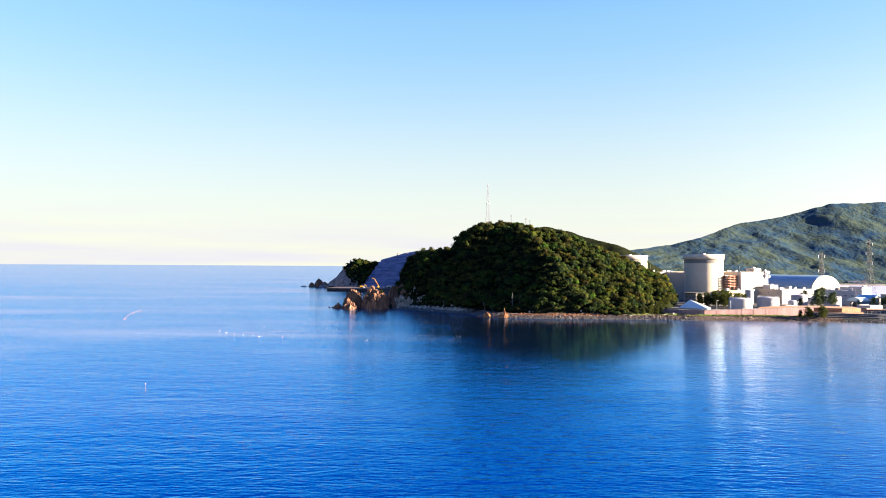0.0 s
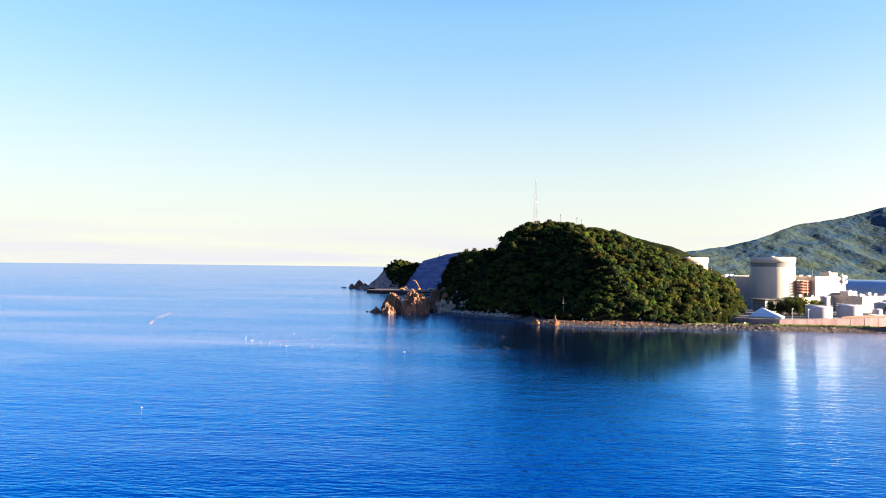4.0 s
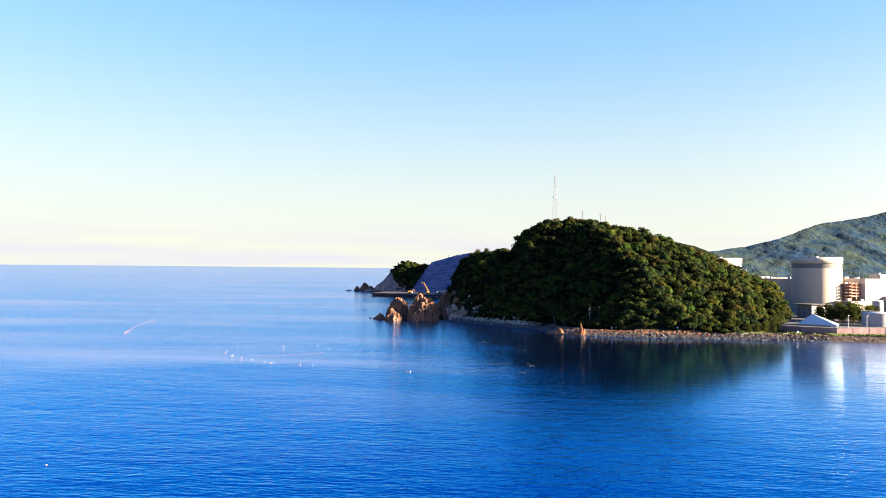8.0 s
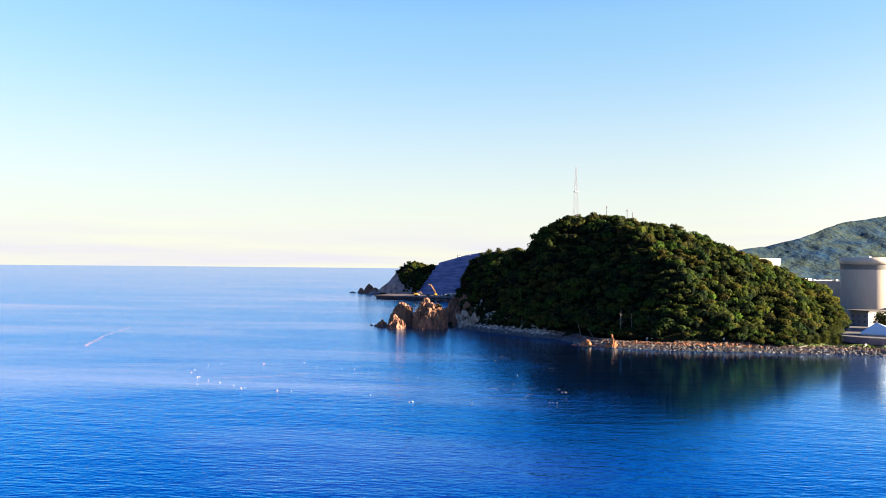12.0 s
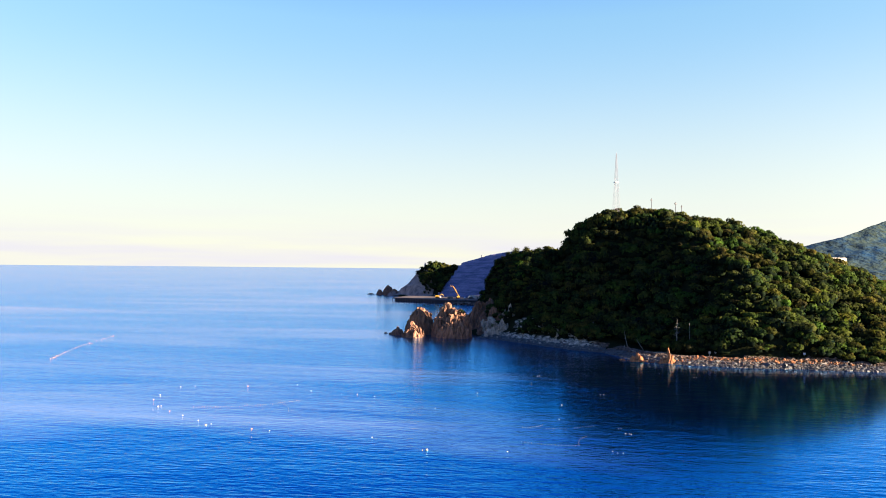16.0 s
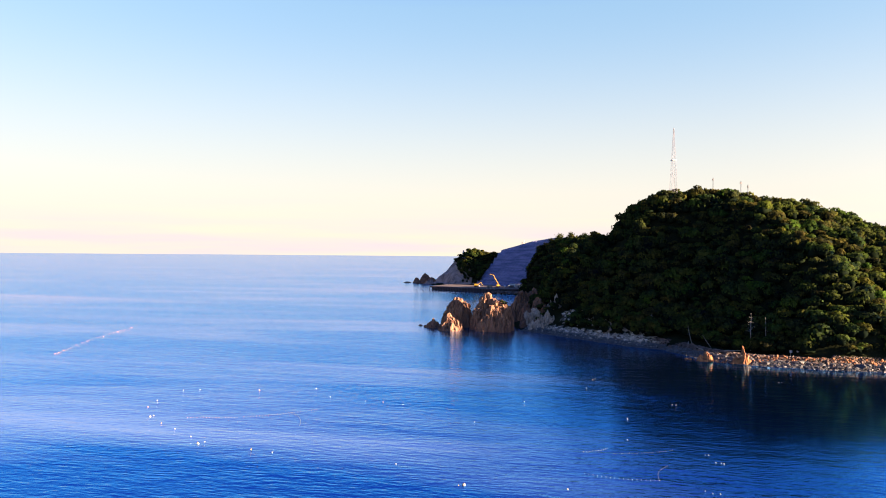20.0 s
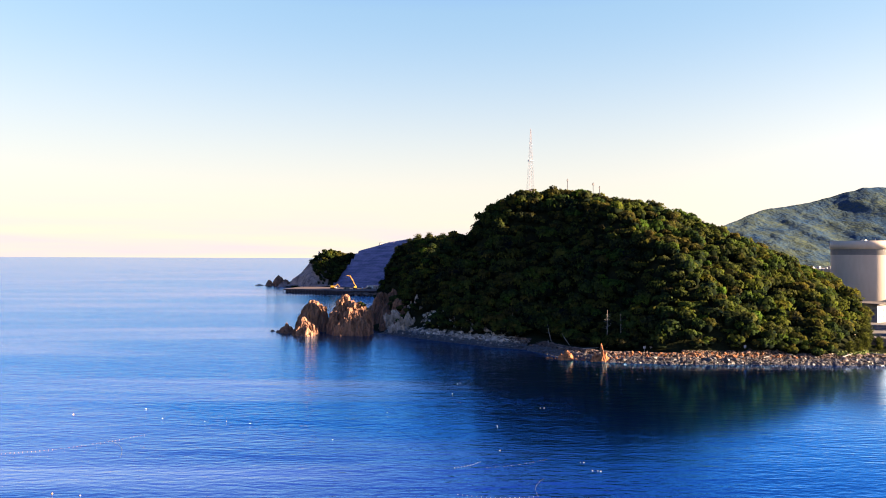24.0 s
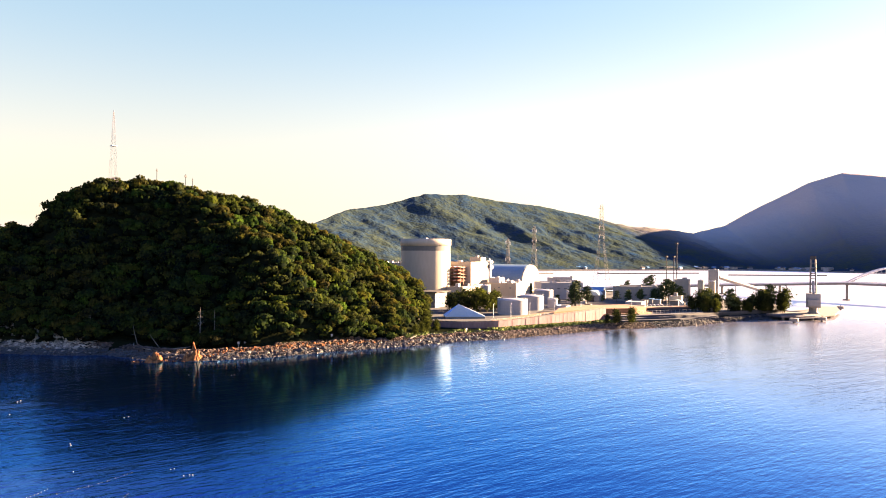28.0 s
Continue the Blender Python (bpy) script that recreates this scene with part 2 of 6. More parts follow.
    heights = []
    for scale, detail, stretch, turn, weight in ((1 / 7.0, 4, (0.6, 1.7, 1), 24, 0.6), (1 / 1.9, 3, (0.6, 1.8, 1), -14, 0.42), (1 / 30.0, 3, (0.5, 1.6, 1), -4, 0.9)):
        mp, n, mul = nn.new("ShaderNodeMapping"), nn.new("ShaderNodeTexNoise"), nn.new("ShaderNodeMath")
        mp.inputs["Scale"].default_value, mp.inputs["Rotation"].default_value = stretch, (0, 0, radians(turn))
        n.inputs["Scale"].default_value, n.inputs["Detail"].default_value = scale, detail
        mul.operation, mul.inputs[1].default_value = "MULTIPLY", weight
        ll.new(geo.outputs["Position"], mp.inputs[0])
        ll.new(mp.outputs[0], n.inputs["Vector"])
        ll.new(n.outputs[0], mul.inputs[0])
        heights.append(mul)
    a, c = nn.new("ShaderNodeMath"), nn.new("ShaderNodeMath")
    ll.new(heights[0].outputs[0], a.inputs[0])
    ll.new(heights[1].outputs[0], a.inputs[1])
    ll.new(a.outputs[0], c.inputs[0])
    ll.new(heights[2].outputs[0], c.inputs[1])
    bump = nn.new("ShaderNodeBump")
    # the water lies calmer in the lee of the hill, with a ragged edge
    lee, fray, ragged = nn.new("ShaderNodeMapping"), nn.new("ShaderNodeTexNoise"), nn.new("ShaderNodeMath")
    lee.vector_type = "TEXTURE"
    lee.inputs["Location"].default_value, lee.inputs["Scale"].default_value = (78, 425, 0), (88, 240, 100)
    ll.new(geo.outputs["Position"], lee.inputs[0])
    reach_, calm = nn.new("ShaderNodeVectorMath"), nn.new("ShaderNodeMapRange")
    reach_.operation = "LENGTH"
    ll.new(lee.outputs[0], reach_.inputs[0])
    fray.inputs["Scale"].default_value, fray.inputs["Detail"].default_value = 1 / 45.0, 5
    ll.new(geo.outputs["Position"], fray.inputs["Vector"])
    ragged.operation = "ADD"
    ll.new(reach_.outputs["Value"], ragged.inputs[0])
    ll.new(fray.outputs[0], ragged.inputs[1])
    calm.interpolation_type = "SMOOTHSTEP"
    for s, v in zip(("From Min", "From Max", "To Min", "To Max"), (0.85, 1.9, 0.05, 0.40)):
        calm.inputs[s].default_value = v
    ll.new(ragged.outputs[0], calm.inputs["Value"])
    soft, rougher = nn.new("ShaderNodeMapRange"), nn.new("ShaderNodeMath")
    for s, v in zip(("From Min", "From Max", "To Min", "To Max"), (0.85, 1.9, 0.07, 0.09)):
        soft.inputs[s].default_value = v
    ll.new(ragged.outputs[0], soft.inputs["Value"])
    rougher.operation = "MAXIMUM"
    ll.new(soft.outputs[0], rougher.inputs[0])
    ll.new(ruffle.outputs[0], rougher.inputs[1])
    ll.new(rougher.outputs[0], gloss.inputs["Roughness"])
    bump.inputs["Strength"].default_value = 1.0
    ll.new(calm.outputs[0], bump.inputs["Distance"])
    ll.new(c.outputs[0], bump.inputs["Height"])
    for n in (body, gloss):
        ll.new(bump.outputs[0], n.inputs["Normal"])
    # stronger waves that only vary the painted sheen colour
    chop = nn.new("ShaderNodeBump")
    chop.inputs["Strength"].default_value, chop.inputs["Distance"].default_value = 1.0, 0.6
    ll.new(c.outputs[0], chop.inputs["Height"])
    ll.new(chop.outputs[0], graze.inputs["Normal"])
    # slow drifts of colour: deeper and shallower water
    mp, n, ramp = nn.new("ShaderNodeMapping"), nn.new("ShaderNodeTexNoise"), nn.new("ShaderNodeValToRGB")
    mp.inputs["Scale"].default_value = (0.5, 1.4, 1)
    n.inputs["Scale"].default_value, n.inputs["Detail"].default_value = 1 / 90.0, 4
    ll.new(geo.outputs["Position"], mp.inputs[0])
    ll.new(mp.outputs[0], n.inputs["Vector"])
    ll.new(n.outputs[0], ramp.inputs[0])
    ramp.color_ramp.elements[0].position, ramp.color_ramp.elements[1].position = 0.35, 0.7
    ramp.color_ramp.elements[0].color, ramp.color_ramp.elements[1].color = (0.0, 0.03, 0.2, 1), (0.0, 0.05, 0.3, 1)
    ll.new(ramp.outputs[0], body.inputs["Color"])
    return m


M = {
    "sea": water_mat(),
    # dark tone is blue-black: the shade's cast is put into the leaf colour
    "leaf": mat("foliage", (0.002, 0.006, 0.009), (0.062, 0.066, 0.014), 9, 0.9, spec=0.0, contrast=(0.38, 0.74), island=0.22, leafy=0.4),
    # the shade inside the crowns is painted as a near-black core colour
    "shade_core": mat("inner_shade_core", (0.002, 0.004, 0.004), (0.006, 0.009, 0.004), 5, 0.9, spec=0.0),
    "pine": mat("pine_needles", (0.010, 0.024, 0.010), (0.04, 0.06, 0.02), 3, 0.8, spec=0.15),
    # near black: the shade between the crowns is put into the soil colour
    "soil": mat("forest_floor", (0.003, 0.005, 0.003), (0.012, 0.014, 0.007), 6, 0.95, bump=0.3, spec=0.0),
    "bark": mat("bark", (0.05, 0.035, 0.025), (0.14, 0.11, 0.085), 0.8, 0.9, bump=0.05),
    "dead": mat("bleached_wood", (0.07, 0.067, 0.065), (0.16, 0.152, 0.145), 1.0, 0.85, bump=0.03),
    "rock": mat("sea_rock", (0.030, 0.019, 0.017), (0.19, 0.098, 0.062), 2.0, 0.9, bump=0.9, bump_size=0.8, stretch=(1, 1, 0.14), spec=0.1, contrast=(0.36, 0.66)),
    "rock_grey": mat("grey_cliff", (0.026, 0.024, 0.022), (0.33, 0.28, 0.235), 3, 0.9, bump=0.6, bump_size=0.9, stretch=(1, 1, 0.35), contrast=(0.36, 0.68)),
    "pale_rock": mat("pale_headland_rock", (0.045, 0.034, 0.036), (0.25, 0.185, 0.165), 5, 0.9, bump=0.8, bump_size=1.6, stretch=(1, 1, 0.25), spec=0.1, contrast=(0.36, 0.66)),
    # orange-brown rock, its orange raised to stand in for warm sunlight
    "sun_orange_rock": mat("sunlit_orange_rock", (0.026, 0.012, 0.008), (0.23, 0.095, 0.045), 1.4, 0.9, bump=0.3, bump_size=0.5, spec=0.1, contrast=(0.35, 0.66)),
    "wet_stone": mat("wet_stone", (0.008, 0.009, 0.011), (0.035, 0.034, 0.036), 2.0, 0.5, bump=0.1),
    "stone": mat("shore_stone", (0.013, 0.010, 0.010), (0.090, 0.058, 0.045), 2.0, 0.9, bump=0.12, contrast=(0.25, 0.75), island=0.65),
    # paler copy of the shore stone, making up for weak light in shade
    "shade_pale_stone": mat("shade_lifted_stone", (0.035, 0.034, 0.034), (0.33, 0.29, 0.25), 2.0, 0.9, bump=0.12, contrast=(0.3, 0.7), island=0.8),
    "riprap": mat("riprap_stone", (0.016, 0.013, 0.013), (0.105, 0.075, 0.062), 2.0, 0.9, bump=0.12, island=0.6),
    # darker, bluer copy of the riprap: wet stone with shade put into it
    "shaded_rubble": mat("shaded_rubble", (0.006, 0.008, 0.012), (0.026, 0.028, 0.038), 2.0, 0.8, bump=0.12, island=0.6),
    # a darker, purplish tone than the other concrete
    "jetty": mat("purplish_jetty_deck", (0.045, 0.038, 0.042), (0.11, 0.09, 0.092), 5, 0.9, bump=0.03),
    # the blue of shade and haze is put into the cut rock's colour
    "quarry": mat("cut_slope", (0.020, 0.030, 0.070), (0.100, 0.104, 0.185), 12, 0.9, bump=0.6, stretch=(0.5, 0.5, 5), contrast=(0.36, 0.64)),
    "concrete": mat("concrete", (0.085, 0.08, 0.08), (0.16, 0.148, 0.142), 6, 0.85, bump=0.03, bump_size=0.5),
    "cream": mat("cream_concrete", (0.28, 0.24, 0.20), (0.34, 0.295, 0.25), 12, 0.75, bump=0.02, bump_size=0.6, stretch=(1, 1, 0.25)),
    "band": mat("grey_band_paint", (0.075, 0.075, 0.075), (0.11, 0.105, 0.105), 8, 0.7),
    "white": mat("white_paint", (0.21, 0.208, 0.235), (0.27, 0.265, 0.295), 6, 0.55, stretch=(1, 1, 0.3)),
    "wall_grey": mat("grey_wall", (0.15, 0.148, 0.155), (0.215, 0.21, 0.215), 8, 0.8, stretch=(1, 1, 0.3)),
    "glass": mat("window_glass", (0.06, 0.07, 0.09), (0.11, 0.12, 0.15), 3, 0.12, spec=0.6),
    "roof_dark": mat("dark_roof", (0.022, 0.021, 0.022), (0.05, 0.045, 0.045), 5, 0.7),
    "roof_blue": mat("blue_sheet_metal", (0.04, 0.13, 0.27), (0.07, 0.18, 0.34), 5, 0.45),
    "membrane": mat("blue_membrane", (0.13, 0.40, 0.72), (0.17, 0.46, 0.80), 6, 0.5),
    "roof_light": mat("pale_blue_sheet", (0.27, 0.34, 0.39), (0.34, 0.41, 0.45), 7, 0.4),
    "vault": mat("vault_sheet_metal", (0.085, 0.13, 0.18), (0.13, 0.18, 0.23), 9, 0.35, spec=0.5),
    "mast_steel": mat("mast_steel", (0.06, 0.06, 0.085), (0.10, 0.098, 0.125), 3, 0.6),
    "red_steel": mat("red_oxide_steel", (0.19, 0.070, 0.050), (0.28, 0.115, 0.085), 3, 0.7),
    # much darker than the galvanised steel
    "pylon_grey": mat("dark_pylon_steel", (0.022, 0.022, 0.030), (0.040, 0.038, 0.048), 3, 0.6, spec=0.1),
    "steel": mat("galvanised_steel", (0.26, 0.26, 0.27), (0.38, 0.38, 0.39), 3, 0.5, metal=0.4),
    "dark_steel": mat("dark_steel", (0.016, 0.016, 0.02), (0.04, 0.04, 0.045), 3, 0.6, spec=0.1),
    "white_steel": mat("white_steel", (0.42, 0.42, 0.46), (0.54, 0.54, 0.58), 3, 0.5),
    "yellow": mat("yellow_paint", (0.19, 0.10, 0.010), (0.27, 0.15, 0.015), 2, 0.5),
    "orange": mat("orange_plastic", (0.42, 0.12, 0.03), (0.55, 0.18, 0.045), 0.6, 0.4),
    "float_white": mat("white_plastic", (0.15, 0.13, 0.12), (0.22, 0.19, 0.17), 0.6, 0.4),
    "wall_pink": mat("weathered_seawall", (0.135, 0.078, 0.090), (0.235, 0.150, 0.160), 5, 0.85, bump=0.04, bump_size=0.5, stretch=(1, 1, 0.3), vary=0.08),
    "ochre": mat("bare_earth", (0.13, 0.062, 0.036), (0.22, 0.115, 0.070), 8, 0.95, bump=0.1),
    "asphalt": mat("asphalt_yard", (0.022, 0.023, 0.027), (0.055, 0.053, 0.056), 12, 0.9, bump=0.02),
    # red-brown deck, darkened to put the shade over it into the colour
    "quay": mat("red_brown_quay_deck", (0.016, 0.013, 0.015), (0.055, 0.034, 0.034), 7, 0.9, bump=0.02),
    # the shade on the revetment and retaining wall is painted as dark blue concrete
    "shaded_concrete": mat("shade_toned_concrete", (0.012, 0.016, 0.028), (0.032, 0.037, 0.058), 5, 0.9, bump=0.03),
    "grass": mat("grass", (0.05, 0.08, 0.015), (0.14, 0.17, 0.04), 4, 0.9, bump=0.2),
    # blue dark tone and eastern paling: haze and shade put into the colour
    "mountain": haze_eastward(mat("forested_slope", (0.009, 0.028, 0.064), (0.033, 0.044, 0.031), 60, 0.9, bump=3.2, bump_size=9.0, spec=0.0, contrast=(0.36, 0.66)), 1650, 2400, (0.40, 0.32, 0.295)),
    "rope": mat("float_rope", (0.03, 0.027, 0.03), (0.06, 0.052, 0.055), 1, 0.8),
}


# ---------------------------------------------------------------- mesh tools
def part(name, bm, material, parent=None, label=""):
    """Links a bmesh as one mesh object, under a thing or a part where one is given."""
    me = bpy.data.meshes.new(name)
    bm.to_mesh(me)
    bm.free()
    ob = new(name, me)
    me.materials.append(M[material])
    if parent:
        ob.parent = parent
    if label:
        ob["label"] = label
    return ob


def mesh(name, verts, faces, material, parent=None, label="", smooth=False, normals=None):
    """The same from arrays of places and of faces with three or four corners."""
    me = bpy.data.meshes.new(name)
    v, f = np.asarray(verts, np.float32), np.asarray(faces, np.int32)
    n = f.shape[1]
    me.vertices.add(len(v))
    me.vertices.foreach_set("co", v.ravel())
    me.loops.add(f.size)
    me.loops.foreach_set("vertex_index", f.ravel())
    me.polygons.add(len(f))
    me.polygons.foreach_set("loop_start", np.arange(len(f), dtype=np.int32) * n)
    me.polygons.foreach_set("use_smooth", np.full(len(f), smooth))
    if normals is not None:
        me.attributes.new("custom_normal", "FLOAT_VECTOR", "POINT").data.foreach_set("vector", np.asarray(normals, np.float32).ravel())
    me.update(calc_edges=True)
    me.validate()
    ob = new(name, me)
    me.materials.append(M[material])
    if parent:
        ob.parent = parent
    if label:
        ob["label"] = label
    return ob


def thing(name, m, label, category, group="", kind=""):
    """An Empty at a thing's base, which its parts hang under."""
    ob = new(name)
    ob.matrix_world = m
    return tagged(ob, label, category, group, kind)


def box(bm, x0, x1, y0, y1, z0, z1, bevel=0.0):
    r = bmesh.ops.create_cube(bm, size=1.0)
    bmesh.ops.scale(bm, vec=(x1 - x0, y1 - y0, z1 - z0), verts=r["verts"])
    bmesh.ops.translate(bm, vec=((x0 + x1) / 2, (y0 + y1) / 2, (z0 + z1) / 2), verts=r["verts"])
    if bevel:
        es = list({e for v in r["verts"] for e in v.link_edges})
        bmesh.ops.bevel(bm, geom=es, offset=bevel, segments=1, affect="EDGES")
    return bm


def boxm(*a, **k):
    return box(bmesh.new(), *a, **k)


def beam(bm, a, b, r=0.1, sides=4, r2=None):
    """A bar from a to b."""
    a, b = Vector(a), Vector(b)
    d = b - a
    res = bmesh.ops.create_cone(bm, cap_ends=True, segments=sides, radius1=r, radius2=r if r2 is None else r2, depth=d.length)
    m = Matrix.Translation((a + b) / 2) @ d.to_track_quat("Z", "Y").to_matrix().to_4x4()
    bmesh.ops.transform(bm, matrix=m, verts=res["verts"])
    return bm


def lathe(profile, n=48):
    """A turned body from (radius, height) pairs."""
    bm = bmesh.new()
    rings = []
    for r, z in profile:
        rings.append([bm.verts.new((r * math.cos(2 * math.pi * i / n), r * math.sin(2 * math.pi * i / n), z)) for i in range(n)])
    for a, b in zip(rings, rings[1:]):
        for i in range(n):
            f = bm.faces.new((a[i], a[(i + 1) % n], b[(i + 1) % n], b[i]))
            f.smooth = True
    bm.faces.new(rings[-1])
    for e in bm.edges:
        e.smooth = len(e.link_faces) == 2 and e.calc_face_angle(0) < 0.5
    return bm


def prism(poly, y0, y1):
    """An outline in x and z, drawn out along y."""
    bm = bmesh.new()
    a = [bm.verts.new((x, y0, z)) for x, z in poly]
    b = [bm.verts.new((x, y1, z)) for x, z in poly]
    n = len(poly)
    for i in range(n):
        bm.faces.new((a[i], a[(i + 1) % n], b[(i + 1) % n], b[i]))
    bm.faces.new(a[::-1])
    bm.faces.new(b)
    bmesh.ops.recalc_face_normals(bm, faces=bm.faces)
    return bm


def slab(poly, z0, z1):
    """An outline in x and y with thickness."""
    bm = bmesh.new()
    a = [bm.verts.new((x, y, z0)) for x, y in poly]
    b = [bm.verts.new((x, y, z1)) for x, y in poly]
    n = len(poly)
    for i in range(n):
        bm.faces.new((a[i], a[(i + 1) % n], b[(i + 1) % n], b[i]))
    bm.faces.new(a[::-1])
    bm.faces.new(b)
    bmesh.ops.recalc_face_normals(bm, faces=bm.faces)
    return bm


# ---- smooth value noise on arrays
def hash2(i, j, seed):
    h = np.sin(i * 127.1 + j * 311.7 + seed * 74.7) * 43758.5453
    return h - np.floor(h)


def vnoise(x, y, seed=0):
    i, j = np.floor(x), np.floor(y)
    u, v = x - i, y - j
    u, v = u * u * (3 - 2 * u), v * v * (3 - 2 * v)
    a, b = hash2(i, j, seed), hash2(i + 1, j, seed)
    c, d = hash2(i, j + 1, seed), hash2(i + 1, j + 1, seed)
    return (a + (b - a) * u) * (1 - v) + (c + (d - c) * u) * v


def fbm(x, y, octaves=4, seed=0):
    s, a = 0.0, 0.5
    for k in range(octaves):
        s = s + a * (vnoise(x, y, seed + k) - 0.5)
        x, y, a = x * 2.03 + 7.1, y * 2.03 - 3.7, a * 0.5
    return s * 2


def grid_mesh(name, X, Y, Z, material, label="", smooth=True, keep=None):
    h, w = Z.shape
    k = np.arange(h * w).reshape(h, w)
    f = np.stack([k[:-1, :-1], k[:-1, 1:], k[1:, 1:], k[1:, :-1]], -1).reshape(-1, 4)
    v = np.stack([X, Y, Z], -1).reshape(-1, 3)
    if keep is not None:
        f = f[keep.reshape(-1)[f].any(1)]
        used = np.unique(f)
        back = np.zeros(h * w, int)
        back[used] = np.arange(len(used))
        v, f = v[used], back[f]
    return mesh(name, v, f, material, label=label, smooth=smooth)

# ---------------------------------------------------------------- sea
def build_sea():
    rings = np.r_[np.linspace(0, 700, 36), np.linspace(760, 2400, 30), np.linspace(2500, 4850, 26)]
    ang = np.linspace(0, 2 * math.pi, 181)
    r, a = np.meshgrid(rings, ang, indexing="ij")
    far = np.clip((r - 2400) / 2450, 0, 1)
    z = 20.0 * far**1.6  # lifts the rim to where the true horizon would lie
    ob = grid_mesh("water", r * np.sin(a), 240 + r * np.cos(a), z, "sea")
    return tagged(ob, "calm deep blue sea with small wind ripples", "sea", kind="structure")


build_sea()

# ---------------------------------------------------------------- the cape: coast, ridges, heights
COAST = np.array([(-60, 612), (-50, 584), (-34, 568), (-16, 550), (2, 533), (14, 527), (25, 506), (37, 494), (48, 491), (66, 488), (90, 488.5), (124, 486), (150, 487), (174, 483),
                  (218, 483), (253, 482), (273, 476), (296, 471), (322, 473), (348, 474), (372, 470), (391, 464), (425, 478), (440, 520), (455, 600), (490, 680), (560, 742), (612, 792), (596, 832), (500, 850),
                  (430, 900), (330, 1000), (200, 1080), (80, 1130), (-60, 1165), (-140, 1155), (-190, 1135), (-216, 1108), (-206, 1082), (-186, 1060),
                  (-165, 1022), (-150, 1000), (-100, 985), (-70, 962), (-76, 930), (-82, 900), (-76, 868), (-62, 840), (-54, 750), (-47, 690), (-50, 640)], float)
# x, y, height of the ground, reach of the slope
RIDGE_MAIN = [(-40, 655, 26, 90), (-14, 650, 37, 104), (2, 646, 51, 118), (16, 643, 65, 130), (33, 638, 73, 142), (53, 632, 73.5, 144), (80, 618, 69, 130), (108, 606, 57, 108),
              (133, 598, 43, 92), (149, 583, 29, 68), (160, 566, 17, 50), (168, 552, 9, 36), (176, 540, 3, 26)]
RIDGE_SPUR = [(56, 630, 73, 70), (63, 600, 66, 62), (73, 565, 53, 54), (82, 535, 37, 42), (89, 512, 20, 28), (95, 498, 9, 18)]
RIDGE_BACK = [(-66, 880, 34, 40), (-50, 862, 41, 55), (-30, 840, 47.5, 75), (0, 805, 50.5, 95), (50, 790, 50, 95), (120, 800, 44, 95), (200, 860, 40, 100)]
# two unseen ridges, added to cast shade on the cutting, quay and headland
SHADE_RIDGE_FAR = [(26, 1004, 58, 60), (62, 998, 92, 100), (84, 1046, 95, 100), (150, 1040, 95, 120), (230, 980, 70, 120)]
SHADE_RIDGE_MID = [(38, 905, 54, 52), (80, 902, 66, 80), (160, 905, 66, 90), (220, 930, 56, 90)]
RIDGE_HEAD = [(-206, 1106, 2, 8), (-194, 1104, 7, 12), (-184, 1102, 19, 16), (-174, 1100, 33, 22), (-160, 1098, 40, 36), (-146, 1098, 40, 60), (-126, 1098, 34, 78)]


def inland(x, y):
    """How far a place lies inside the coast; under nothing in the sea."""
    best, odd = np.full(x.shape, 1e9), np.zeros(x.shape, bool)
    for (ax, ay), (bx, by) in zip(COAST, np.roll(COAST, -1, 0)):
        dx, dy = bx - ax, by - ay
        t = np.clip(((x - ax) * dx + (y - ay) * dy) / (dx * dx + dy * dy), 0, 1)
        best = np.minimum(best, np.hypot(x - ax - t * dx, y - ay - t * dy))
        cross = ((ay > y) != (by > y)) & (x < (bx - ax) * (y - ay) / (by - ay + 1e-9) + ax)
        odd ^= cross
    return np.where(odd, best, -best)


def ridge(x, y, line, bend=1.15):
    z = np.zeros(x.shape)
    for (ax, ay, az, aw), (bx, by, bz, bw) in zip(line, line[1:]):
        dx, dy = bx - ax, by - ay
        t = np.clip(((x - ax) * dx + (y - ay) * dy) / (dx * dx + dy * dy), 0, 1)
        d = np.hypot(x - ax - t * dx, y - ay - t * dy)
        u = np.clip(d / (aw + t * (bw - aw)), 0, 1)
        z = np.maximum(z, (az + t * (bz - az)) * (1 - u**bend))
    return z


def quarry_height(x, y):
    top = np.interp(x, [-170, -140, -115, -72, -45, 20], [20, 35, 44, 56, 60, 62])
    rise = np.clip(((y - 1000) + 0.75 * (x + 100)) * 0.8, 0, 400) * 0.85
    bench = np.floor(rise / 7.0) * 7.0 + np.clip((rise % 7.0 - 2.2) * 1.46, 0, 7.0)
    return np.where((x > -150 + 0.48 * (y - 1005)) & (x < 10), np.minimum(bench, top), 0)


